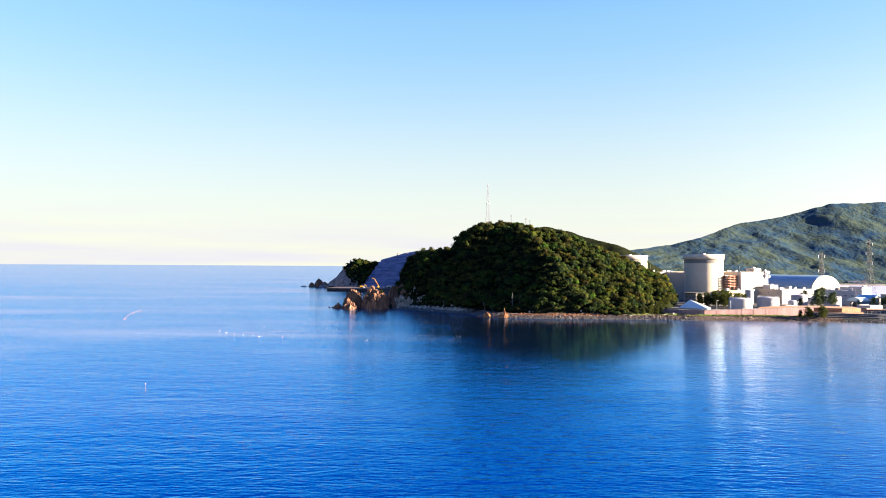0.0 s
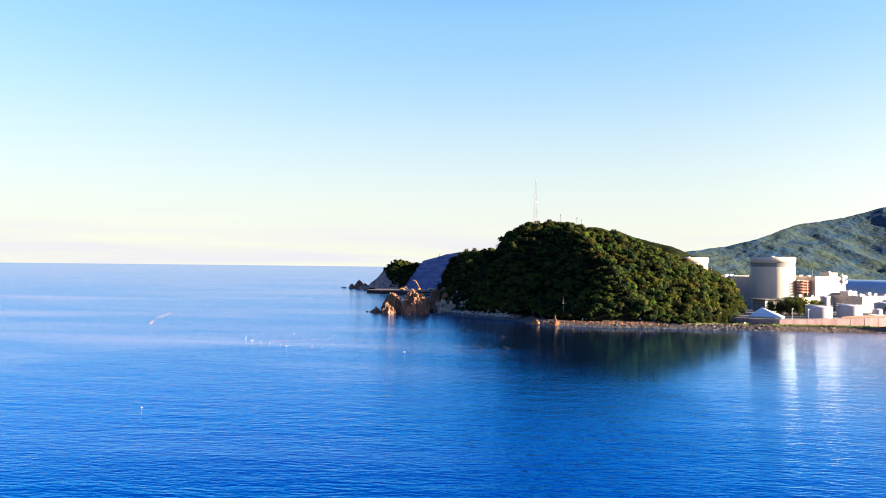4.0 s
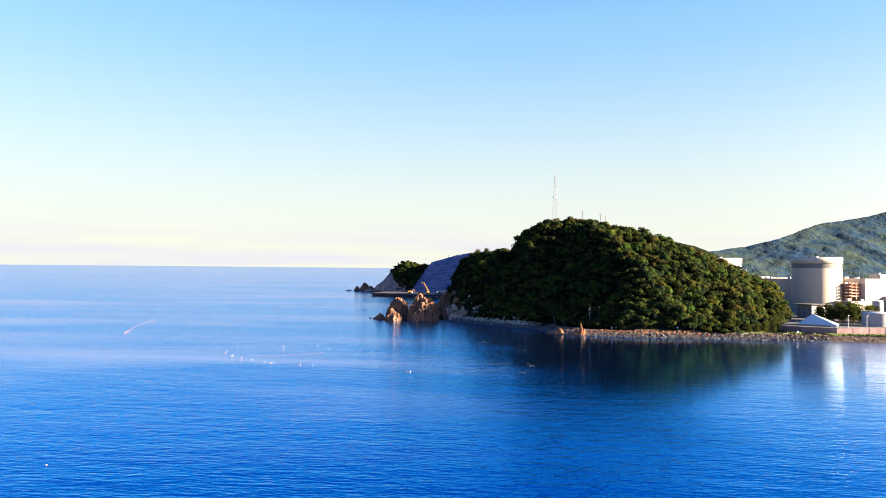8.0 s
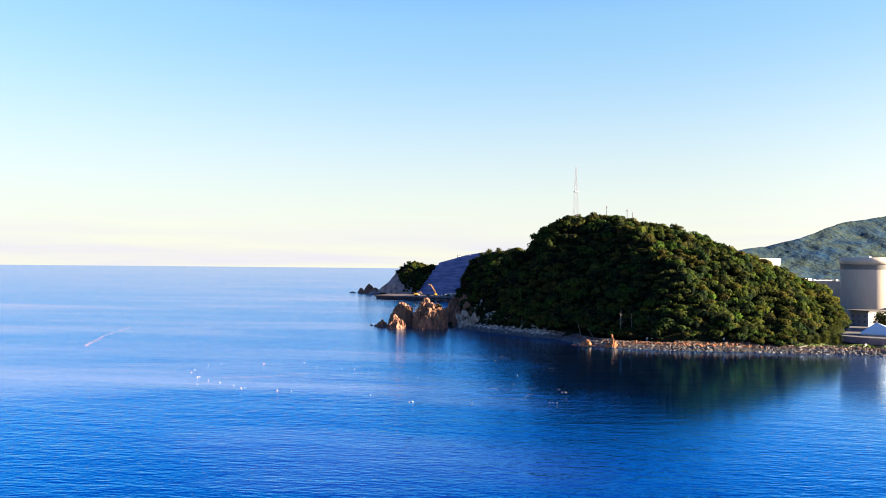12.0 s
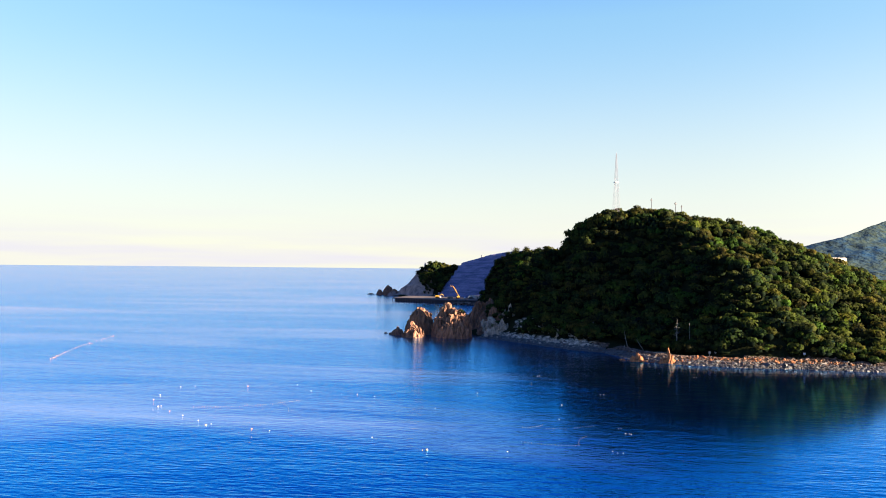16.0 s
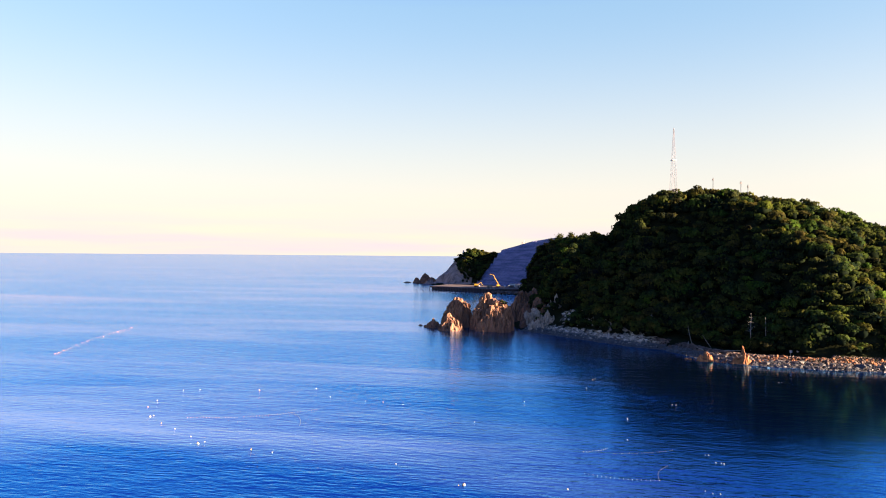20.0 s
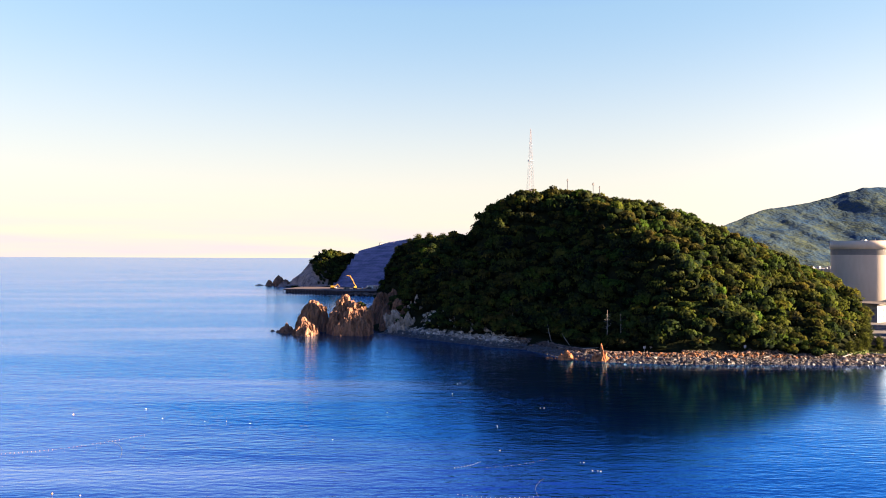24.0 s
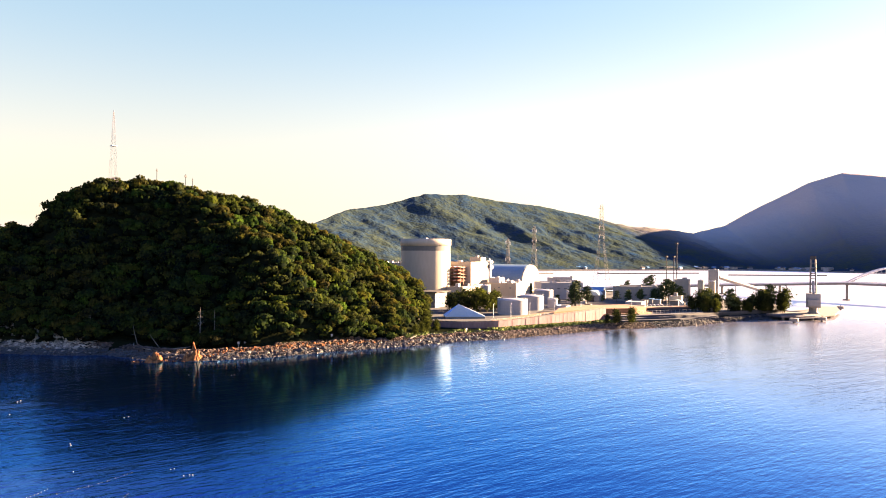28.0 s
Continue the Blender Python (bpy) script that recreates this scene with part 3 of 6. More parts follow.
def height(x, y):
    x, y = np.asarray(x, float), np.asarray(y, float)
    d = inland(x, y)
    # west of the spur the slope is hollowed and turns to face west
    west = np.clip((62 + (632 - y) * 0.28 - x) / 25, 0, 1) * np.clip((640 - y) / 30, 0, 1)
    main = ridge(x, y, RIDGE_MAIN)
    crest = 72.0
    # a saddle before the western shoulder
    main = main - 10 * np.exp(-(((x + 4) / 11) ** 2)) * np.clip((y - 600) / 30, 0, 1)
    main = main - west * 24 * np.sin(np.clip(main / crest, 0, 1) * math.pi) ** 1.0
    hill = np.maximum(main, ridge(x, y, RIDGE_SPUR, 1.0))
    hill = np.maximum(hill, np.maximum(np.maximum(np.maximum(ridge(x, y, RIDGE_BACK), ridge(x, y, SHADE_RIDGE_MID)), ridge(x, y, SHADE_RIDGE_FAR)), ridge(x, y, RIDGE_HEAD, 1.3)))
    hill = hill + np.clip(hill / 20, 0, 1) * 5.0 * fbm(x / 42, y / 42, 4, 3)
    # the hill ends against the plant
    hill = hill * np.where(y < 700, np.clip((170 + (y - 520) * 0.36 - x) / 10, 0, 1) * np.clip((y - np.interp(x, [120, 135, 160, 180], [478, 492, 528, 548])) / 12, 0, 1), 1)
    hill = np.maximum(hill, quarry_height(x, y))
    shore = np.where(d < 0, 0.5 * d, np.where(d < 10, 0.36 * d, 3.6 + (d - 10) * np.where(y > 780, 4.5, 1.7)))
    return np.clip(np.minimum(np.maximum(hill, 2.4), shore), -5, 200)


def build_ground():
    x, y = np.meshgrid(np.arange(-285, 500, 3.6), np.arange(436, 1180, 3.6))
    z = height(x, y) + 0.25 * fbm(x / 6, y / 6, 3, 9)
    q = quarry_height(x, y)
    cut = (q > 0.5) & (q >= z - 1.5) & (inland(x, y) > 3)
    land = inland(x, y) > -9
    bare = land & ~cut & (y > 1040) & (x < -152 - (y - 1095) * 0.2) & (z > 1)
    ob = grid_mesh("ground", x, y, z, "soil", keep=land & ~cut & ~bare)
    tagged(ob, "dark leafy soil of the wooded cape", "ground", kind="structure")
    ob = grid_mesh("ground_headland", x, y, z + 2.5 * fbm(x / 9, y / 9, 4, 12), "pale_rock", keep=bare, smooth=False)
    tagged(ob, "bare broken rock slope of the far headland", "rock slope", kind="structure")
    ob = grid_mesh("ground_quarry", x, y, z + 0.02, "quarry", keep=cut, smooth=False)
    tagged(ob, "terraced grey rock cutting above the quay", "rock cutting", kind="structure")


build_ground()


# ---------------------------------------------------------------- mountains across the bay
# skyline: x, y, height
SKYLINE = [(150, 1500, 30), (330, 1620, 60), (555, 1733, 92), (640, 1751, 112), (774, 1854, 154), (915, 1892, 178), (1064, 1918, 217), (1220, 1932, 224), (1334, 1907, 209), (1509, 1886, 197),
           (1685, 1852, 170), (1847, 1820, 140), (2009, 1777, 132), (2271, 1857, 125), (2445, 1836, 158), (2541, 1774, 222), (2573, 1652, 281),
           (2558, 1557, 317), (2531, 1424, 339), (2515, 1275, 311), (2533, 1076, 271), (2588, 856, 282), (2643, 526, 238), (2643, 86, 260), (2533, -464, 194)]
FOOT = [(300, 1250), (420, 1330), (560, 1400), (700, 1420), (800, 1440), (920, 1430), (1050, 1420), (1180, 1400), (1290, 1380), (1400, 1340), (1500, 1300), (1570, 1260), (1620, 1230),
        (1650, 1190), (1660, 1150), (1660, 1110), (1650, 1060), (1640, 1000), (1640, 930), (1650, 850), (1660, 760), (1680, 620), (1700, 380), (1700, 50), (1650, -350)]


def resample(line, n):
    line = np.array(line, float)
    t = np.r_[0, np.cumsum(np.hypot(*np.diff(line[:, :2], axis=0).T))]
    s = np.linspace(0, t[-1], n)
    return np.stack([np.interp(s, t, line[:, k]) for k in range(line.shape[1])], 1), s


def build_mountains():
    n, m = 520, 96
    u = np.linspace(0, 1, n)
    k = np.linspace(0, 1, len(SKYLINE))
    sky_l, foot = np.array(SKYLINE, float), np.array(FOOT, float)
    top = np.stack([np.interp(u, k, sky_l[:, c]) for c in range(3)], 1)
    low = np.stack([np.interp(u, k, foot[:, c]) for c in range(2)], 1)
    w = np.linspace(0, 1.35, m)[:, None]
    x, y = low[:, 0] + (top[:, 0] - low[:, 0]) * w, low[:, 1] + (top[:, 1] - low[:, 1]) * w
    run = np.where(w < 1, np.clip(w, 0, 1) ** 1.15, 1 - (w - 1) * 1.6)
    arc = np.r_[0, np.cumsum(np.hypot(*np.diff(top[:, :2], axis=0).T))][None, :] + 0 * w
    # spurs and gullies that run down the slope
    spur = np.abs(fbm(arc / 230 + 0.6 * w, w * 1.6 + arc / 900, 4, 21)) * 1.7
    dip = np.sin(np.clip(w, 0, 1) * math.pi) ** 0.8
    rough = np.interp(u, [0.5, 0.64], [1.0, 0.4])[None, :]  # relief damped eastwards, so that the far spurs stay in shade
    z = 2 + (top[:, 2] - 2) * run + dip * top[:, 2] * (0.33 - spur) * 0.11 * rough
    z = np.maximum(z, 2 + 14 * np.clip(w, 0, 1))
    z = z + (3.6 * fbm(x / 48, y / 48, 3, 15) + 3.0 * fbm(x / 16, y / 16, 3, 5)) * np.clip(w * 4, 0, 1) * np.where(w > 0.985, 0.7, 1) * rough
    z[0] = -4
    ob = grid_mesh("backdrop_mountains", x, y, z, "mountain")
    tagged(ob, "long forested mountain range across the bay", "mountains", kind="structure")


build_mountains()


# ---------------------------------------------------------------- woods
rs = np.random.RandomState(7)


def crown_shape(seed, leaves=300, lobes_n=9):
    """Leaf sprays over a dome of rounded boughs of radius about 1: quads (n, 4, 3) and how each is turned."""
    r = np.random.RandomState(seed)
    a = r.uniform(0, 2 * math.pi, lobes_n)
    out = np.sqrt(r.uniform(0, 1, lobes_n)) * 0.72
    lobes = np.stack([out * np.cos(a), out * np.sin(a), 0.50 * (1 - out**2) + r.uniform(-0.12, 0.12, lobes_n)], 1)
    size = r.uniform(0.30, 0.48, lobes_n)
    which = r.randint(0, lobes_n, leaves)
    d = r.normal(size=(leaves, 3))
    d[:, 2] = d[:, 2] * 0.8 + 0.4
    d /= np.linalg.norm(d, axis=1)[:, None]
    c = lobes[which] + d * size[which][:, None] * r.uniform(0.88, 1.06, leaves)[:, None] * (1.15, 1.15, 0.8)
    turned = 0.75 * d + 0.45 * c / np.linalg.norm(c, axis=1)[:, None] + r.normal(size=(leaves, 3)) * 0.09
    turned /= np.linalg.norm(turned, axis=1)[:, None]
    nrm = d + r.normal(size=(leaves, 3)) * 0.35
    nrm /= np.linalg.norm(nrm, axis=1)[:, None]
    side = np.cross(nrm, r.normal(size=(leaves, 3)))
    side /= np.linalg.norm(side, axis=1)[:, None]
    other = np.cross(nrm, side)
    s = r.uniform(0.055, 0.135, leaves)[:, None]
    q = np.stack([c - side * s - other * s * 0.7, c + side * s * 1.1 - other * s * 0.5, c + side * s + other * s * 0.8, c - side * s * 0.8 + other * s], 1)
    return q, np.repeat(turned[:, None, :], 4, 1)


CROWNS = [crown_shape(100 + i) for i in range(9)]
ICO = bmesh.new()
bmesh.ops.create_icosphere(ICO, subdivisions=2, radius=1.0)
ICO_V = np.array([v.co[:] for v in ICO.verts])
ICO_F = np.array([[v.index for v in f.verts] for f in ICO.faces])
ICO.free()


def wood(name, places, radii, label, flat=1.15):
    """Many tree crowns over a slope as one mass: leaf sprays round near-black cores painted as inner shade."""
    vs, ns, cores, cf = [], [], [], []
    for k, ((x, y, z), r) in enumerate(zip(places, radii)):
        q, turned = CROWNS[rs.randint(len(CROWNS))]
        a = rs.uniform(0, 2 * math.pi)
        ca, sa_ = math.cos(a), math.sin(a)
        h = r * flat * rs.uniform(0.8, 1.25)
        px, py, pz = q[..., 0] * r, q[..., 1] * r, q[..., 2] * h
        vs.append(np.stack([x + px * ca - py * sa_, y + px * sa_ + py * ca, z + pz], -1).reshape(-1, 3))
        nx, ny = turned[..., 0], turned[..., 1]
        ns.append(np.stack([nx * ca - ny * sa_, nx * sa_ + ny * ca, turned[..., 2]], -1).reshape(-1, 3))
        lump = 1 + 0.25 * np.sin(ICO_V * 4 + k).sum(1, keepdims=True) / 2
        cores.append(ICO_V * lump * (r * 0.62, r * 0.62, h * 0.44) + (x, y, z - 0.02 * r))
        cf.append(ICO_F + k * len(ICO_V))
    v = np.concatenate(vs)
    ob = mesh(name, v, np.arange(len(v)).reshape(-1, 4), "leaf", smooth=True, normals=np.concatenate(ns))
    ob.data.attributes.new("tint", "FLOAT", "POINT").data.foreach_set("value", np.repeat(rs.uniform(0, 1, len(vs)), len(vs[0])).astype(np.float32))
    tagged(ob, label, "woodland", kind="stuff")
    mesh("inner_shade_core", np.concatenate(cores), np.concatenate(cf), "shade_core", parent=ob, smooth=True)
    return ob


def scatter(x0, x1, y0, y1, step, test):
    gx, gy = np.meshgrid(np.arange(x0, x1, step), np.arange(y0, y1, step))
    gx, gy = gx.ravel() + rs.uniform(-0.45, 0.45, gx.size) * step, gy.ravel() + rs.uniform(-0.45, 0.45, gy.size) * step
    d, z = inland(gx, gy), height(gx, gy)
    ok = test(gx, gy, z, d)
    return gx[ok], gy[ok], z[ok]


def plant_wood(name, x0, x1, y0, y1, step, radius, label, test):
    x, y, z = scatter(x0, x1, y0, y1, step, test)
    r = radius * rs.uniform(0.6, 1.4, len(x)) * (1 + 0.5 * fbm(x / 14, y / 14, 2, 31))
    return wood(name, np.stack([x, y, z + 1.4 + r * 0.3 + rs.uniform(-0.7, 0.7, len(x)) + 2.4 * fbm(x / 11, y / 11, 2, 47)], 1), r, label)


def bare_cape(x, y):
    """The rocky end of the cape, where little grows."""
    return ((x < -23 + 9 * fbm(x / 7, y / 7, 2, 91)) & (y < 606)) | (np.hypot(x + 52, y - 626) < 13)


plant_wood("hill_woods", -62, 200, 490, 668, 4.3, 3.4, "dense evergreen broadleaf woods covering the steep hill", lambda x, y, z, d: ~bare_cape(x, y) & (z > 3.6) & (d > np.where((x > 15) & (x < 72), 14.0, 9.5) + 2.5 * fbm(x / 9, y / 9, 2, 8)))
plant_wood("back_hill_woods", -85, 110, 668, 900, 5.5, 4.2, "dark evergreen woods on the lower hill behind", lambda x, y, z, d: (z > 3) & (d > 4) & (x < 20 + (y - 668) * 0.35))
plant_wood("back_hill_woods", 18, 150, 668, 890, 7.5, 5.0, "dark evergreen woods on the slopes behind the hill", lambda x, y, z, d: (z > 8) & (x >= 20 + (y - 668) * 0.35))
plant_wood("headland_woods", -196, -112, 1030, 1125, 4.0, 3.0, "low dark scrub on top of the far headland", lambda x, y, z, d: (z > 5) & (x > -177 + (1100 - y) * 0.30 - (z - 40) * 0.1) & (quarry_height(x, y) < 1))
wood("stack_scrub", [(-59.6, 579.5, 14.6), (-58.2, 580.4, 14.0), (-60.8, 581.0, 15.2), (-57.6, 579.0, 12.6)], [1.1, 0.9, 0.8, 0.8], "small dark bushes on top of the sea stack")
plant_wood("cape_scrub", -58, -14, 570, 640, 2.6, 1.3, "dark scrub in the clefts of the bare cape", lambda x, y, z, d: bare_cape(x, y) & (d > 7) & (fbm(x / 6, y / 6, 2, 17) > -0.05))
plant_wood("slope_scrub", -80, 172, 484, 900, 3.0, 2.3, "dark scrub on the steep foot of the hill", lambda x, y, z, d: ~bare_cape(x, y) & (z > np.where(x > 128, 3.6, 2.2)) & (x < 170) & (d > np.where(x > 110, 6.0, np.where((x > 15) & (x < 72), 14.0, 8.5)) + 2.5 * fbm(x / 9, y / 9, 2, 8)) & (d < 27) & ((y < 640) | (x < -10)) | ((y > 630) & (x < 0) & (d > 3) & (d < 26) & (z > 2.2)))

YARD = 4.5

# ---------------------------------------------------------------- rocks
def crag(name, cx, cy, peaks, reach, label, category="rock", group="", material="rock", res=0.36, flute=2.2, seed=1, base=-1.5, lean=0.0):
    """A crag: steep fluted peaks (dx, dy, height, radius, bluntness) over one footprint."""
    n = int(2 * reach / res)
    gx, gy = np.meshgrid(np.linspace(-reach, reach, n), np.linspace(-reach, reach, n))
    wx, wy = gx + 1.4 * fbm(gx / 5, gy / 5, 3, seed), gy + 1.4 * fbm(gx / 5 + 9, gy / 5, 3, seed + 4)
    z = np.full(gx.shape, base)
    for px, py, h, r, p in peaks:
        d = np.hypot(wx - px, (wy - py)) / r
        a = np.arctan2(wy - py, wx - px)
        d = d * (1 + 0.22 * fbm(a * 1.8 + px, d * 0.3, 3, seed + 7))
        z = np.maximum(z, base + (h - base) * (1 - np.clip(d, 0, 1.3) ** p))
    inside = np.clip((z - base) / 5, 0, 1)
    # the rock breaks into upright blocks: each cell of a jittered lattice stands at its own height
    r = np.random.RandomState(seed + 500)
    cell = max(0.6, reach / 9)
    m = int(2 * reach / cell) + 3
    off, jx, jy = r.uniform(-1, 1, (m, m)), r.uniform(0, 1, (m, m)), r.uniform(0, 1, (m, m))
    iu, iv = ((gx + reach) / cell).astype(int) + 1, ((gy + reach) / cell).astype(int) + 1
    best, block = np.full(gx.shape, 1e9), np.zeros(gx.shape)
    for du, dv in ((a, b) for a in (-1, 0, 1) for b in (-1, 0, 1)):
        u, v = np.clip(iu + du, 0, m - 1), np.clip(iv + dv, 0, m - 1)
        d = np.hypot((u - 1 + jx[u, v]) * cell - reach - gx, ((v - 1 + jy[u, v]) * cell - reach - gy) * 0.7)
        block = np.where(d < best, off[u, v], block)
        best = np.minimum(best, d)
    # upright ribs and clefts push the walls in and out; the tops stay whole
    dy_, dx_ = np.gradient(z, 2 * reach / n)
    steep = np.hypot(dx_, dy_) + 1e-6
    ribs = 0.5 - np.abs(fbm((gx + 0.25 * gy) / 3.2, (gy - 0.2 * gx) / 3.6, 4, seed + 11)) * 2.4 - 0.9 * np.abs(fbm(gx / 1.3, gy / 1.3, 3, seed + 13)) - 0.8 * np.abs(fbm(gx / 0.8 + 3, gy / 0.8, 2, seed + 15))
    cleft = np.exp(-(((gx * 0.8 + 0.5 * gy + 2.0 * fbm(gx / 6, gy / 6, 2, seed + 17)) % (reach * 0.75) - reach * 0.37) / 0.5) ** 2)
    z = z + inside * flute * (0.42 * block - 0.7 * cleft + 0.3 * fbm(gx / 1.6, gy / 1.6, 3, seed + 2))
    push = inside * flute * 0.75 * ribs * np.clip(steep / 2, 0, 1)
    keep = z > base + 0.05
    x = cx + gx - push * dx_ / steep + lean * (z - base) + 0.5 * fbm(gy / 2, z / 1.7, 2, seed + 5)
    y = cy + gy - push * dy_ / steep + 0.5 * fbm(gx / 2, z / 1.7, 2, seed + 6)
    ob = grid_mesh(name, x, y, z, material, smooth=False, keep=keep)
    return tagged(ob, label, category, group)


STACKS = "sea stacks off the cape"
crag("sea_rock", -65.5, 583, [(-4.2, 2, 18.4, 6.4, 3.0), (2.6, 0, 16.0, 7.4, 4.0), (-6.5, -2, 12, 5.0, 3.0), (6.4, -3, 13.5, 5.2, 5.0), (1.5, -6, 12.5, 6.5, 4.0), (-3.5, -7, 7.5, 5.5, 2.6), (5.5, -8, 8.5, 5.0, 3.5)], 15, "tall fluted brown sea stack standing in the water", group=STACKS, flute=2.6, seed=3, res=0.2)
crag("sea_rock", -85.5, 593, [(-0.5, 0, 15.2, 7.2, 4.0), (3.2, 0, 13.6, 6, 4.0), (-4.5, -2, 11, 5, 3.0)], 11, "rounded dark brown sea stack beside a taller one", group=STACKS, flute=2.2, seed=14, res=0.2)
crag("sea_rock", -86, 575, [(-1.6, 0, 8.9, 5.6, 1.35), (-4.6, 0.5, 5.4, 4.2, 1.3), (2.6, -0.5, 5.2, 5.0, 1.3), (0, -2.5, 4.6, 5.0, 1.3)], 9.5, "pointed orange-brown rock in front of the stacks", group=STACKS, flute=2.4, seed=25, res=0.2)
crag("sea_rock", -98, 585, [(0, 0, 4.8, 4.5, 1.8), (-3.4, 0.5, 2.4, 3.6, 1.4)], 7, "small low brown rock at the waterline", group=STACKS, seed=31)
crag("skerry", -106, 592, [(0, 0, 0.7, 3.4, 1.5)], 4.5, "flat dark rock just above the water", seed=37)
crag("cliff", -45, 600, [(-2, -2, 9, 5, 2.4), (3, 4, 16, 7, 2.6), (-4, -7, 5.5, 4, 2.0), (1, -9, 5, 5, 2.0), (7, -3, 12, 5.5, 2.4)], 15, "brown fluted cliff at the foot of the hill", "cliff", "cape cliffs", seed=41)
crag("cliff", -53, 627, [(0, 0, 18, 9, 2.2), (4, -8, 13, 7, 2.0), (6, 3, 20, 8, 2.0)], 16, "brown fluted cliff at the foot of the hill", "cliff", "cape cliffs", seed=58)
for k, (px, py, ph, pr) in enumerate(((-37, 585, 11, 6), (-31, 592, 15, 5.5), (-27, 583, 9, 5), (-42, 581, 7, 5), (-20, 574, 8, 3.5), (-33, 600, 20, 5), (-23, 590, 13, 4.5), (-12, 568, 8, 3), (-8, 577, 15, 4), (-44, 592, 12, 6), (-28, 602, 17, 4.5), (-17, 584, 14, 3.5))):
    crag("outcrop", px, py, [(0, 0, ph * 0.92, pr * 0.55, 2.6), (pr * 0.5, -pr * 0.35, ph * 0.66, pr * 0.5, 2.2), (-pr * 0.55, pr * 0.2, ph * 0.74, pr * 0.5, 2.2), (0.2 * pr, pr * 0.6, ph * 0.8, pr * 0.45, 2.2)], pr * 1.35, "pale grey rock outcrop between scrub", "rock outcrop", "cape outcrops", "rock_grey", res=0.25, flute=2.3, seed=140 + 3 * k, base=-1.0)
crag("shore_crag", 37.5, 494.5, [(0, 0, 6.2, 1.6, 1.6), (1.6, 0.5, 3.8, 1.5, 1.8), (-1.8, 0.2, 3.2, 1.7, 1.8), (0.4, -1.4, 2.4, 1.5, 1.6), (3.0, 0, 2.2, 1.4, 1.6), (-3.2, 0.3, 1.8, 1.5, 1.6)], 5.5, "pointed orange-brown rock on the stony shore", "rock", "shore crags", "sun_orange_rock", res=0.16, flute=2.2, seed=61, base=-0.6)
crag("shore_crag", 25.5, 498.5, [(0.4, 0, 3.4, 2.0, 2.6), (-1.6, 0, 2.4, 1.6, 2.2), (1.8, -0.4, 2.0, 1.5, 2.0)], 4.5, "squat orange-brown rock on the stony shore", "rock", "shore crags", "sun_orange_rock", res=0.16, flute=1.8, seed=63, base=-0.6)
crag("shore_crag", -5.5, 556, [(0, 0, 8.6, 3.0, 2.6), (3.2, -1, 6.2, 2.4, 2.0)], 6, "pale upright boulder on the stony shore", "rock", "shore crags", "rock_grey", res=0.35, flute=0.8, seed=66, base=1.0)
crag("shore_crag", 49.5, 496, [(0, 0, 2.6, 2.6, 1.3)], 4, "low orange-brown rock on the stony shore", "rock", "shore crags", "sun_orange_rock", res=0.3, flute=0.5, seed=68, base=-0.6)
crag("shore_crag", 19.5, 500, [(0, 0, 1.0, 1.6, 1.3)], 2.4, "small rock awash at the water's edge", "rock", "shore crags", "sun_orange_rock", res=0.25, flute=0.3, seed=69, base=-0.6)
crag("rock_scar", 157, 531, [(0, 3, 9, 4, 2.2), (-3, 1, 6, 4, 1.8)], 8, "bare pale rock scar at the wooded hill's end", "cliff", "", "rock_grey", res=0.5, flute=1.0, seed=71, base=1.5)

# far headland and islets
crag("headland_cliff", -188, 1092, [(22, 6, 33, 22, 1.05), (10, 3, 19, 18, 1.0), (2, 6, 12, 12, 1.0), (-7, 2, 9, 13, 1.0), (26, -7, 26, 20, 1.05), (14, -12, 12, 16, 1.0), (-18, -1, 6, 11, 1.0), (30, -18, 17, 18, 1.05)], 46, "pale grey-brown cliff of the far headland", "cliff", "", "pale_rock", res=0.9, flute=4, seed=81)
for k, (ix, iy, ih, ir) in enumerate(((-217, 1110, 14, 10), (-229, 1114, 8, 7), (-206, 1098, 9, 9), (-198, 1090, 7, 8))):
    crag("islet", ix, iy, [(0, 0, ih, ir, 1.5), (ir * 0.5, 1, ih * 0.6, ir * 0.8, 1.3)], ir * 1.8, "low jagged brown islet off the headland", "islet", "headland islets", res=0.9, flute=2, seed=90 + k)
crag("skerry", -244, 1120, [(0, 0, 1.6, 9, 1.5)], 12, "flat dark reef just above the water", "rock", res=1.2, flute=0.6, seed=99)


# ---------------------------------------------------------------- shore stones
def stone_shapes(n=8):
    out = []
    for k in range(n):
        bm = bmesh.new()
        bmesh.ops.create_icosphere(bm, subdivisions=1, radius=1.0)
        r = np.random.RandomState(200 + k)
        for v in bm.verts:
            v.co *= r.uniform(0.55, 1.25)
        out.append((np.array([v.co[:] for v in bm.verts]), np.array([[w.index for w in f.verts] for f in bm.faces])))
        bm.free()
    return out


STONES = stone_shapes()


def stones(name, x, y, z, size, material, label, flat=0.6):
    vs, fs, n = [], [], 0
    for px, py, pz, s in zip(x, y, z, size):
        v, f = STONES[rs.randint(len(STONES))]
        a = rs.uniform(0, 6.28)
        c, s_ = math.cos(a), math.sin(a)
        q = v * s * rs.uniform(0.7, 1.3, 3) * (1, 1, flat)
        vs.append(np.stack([px + q[:, 0] * c - q[:, 1] * s_, py + q[:, 0] * s_ + q[:, 1] * c, pz + q[:, 2]], 1))
        fs.append(f + n)
        n += len(v)
    ob = mesh(name, np.concatenate(vs), np.concatenate(fs), material)
    return tagged(ob, label, "stones", kind="stuff")


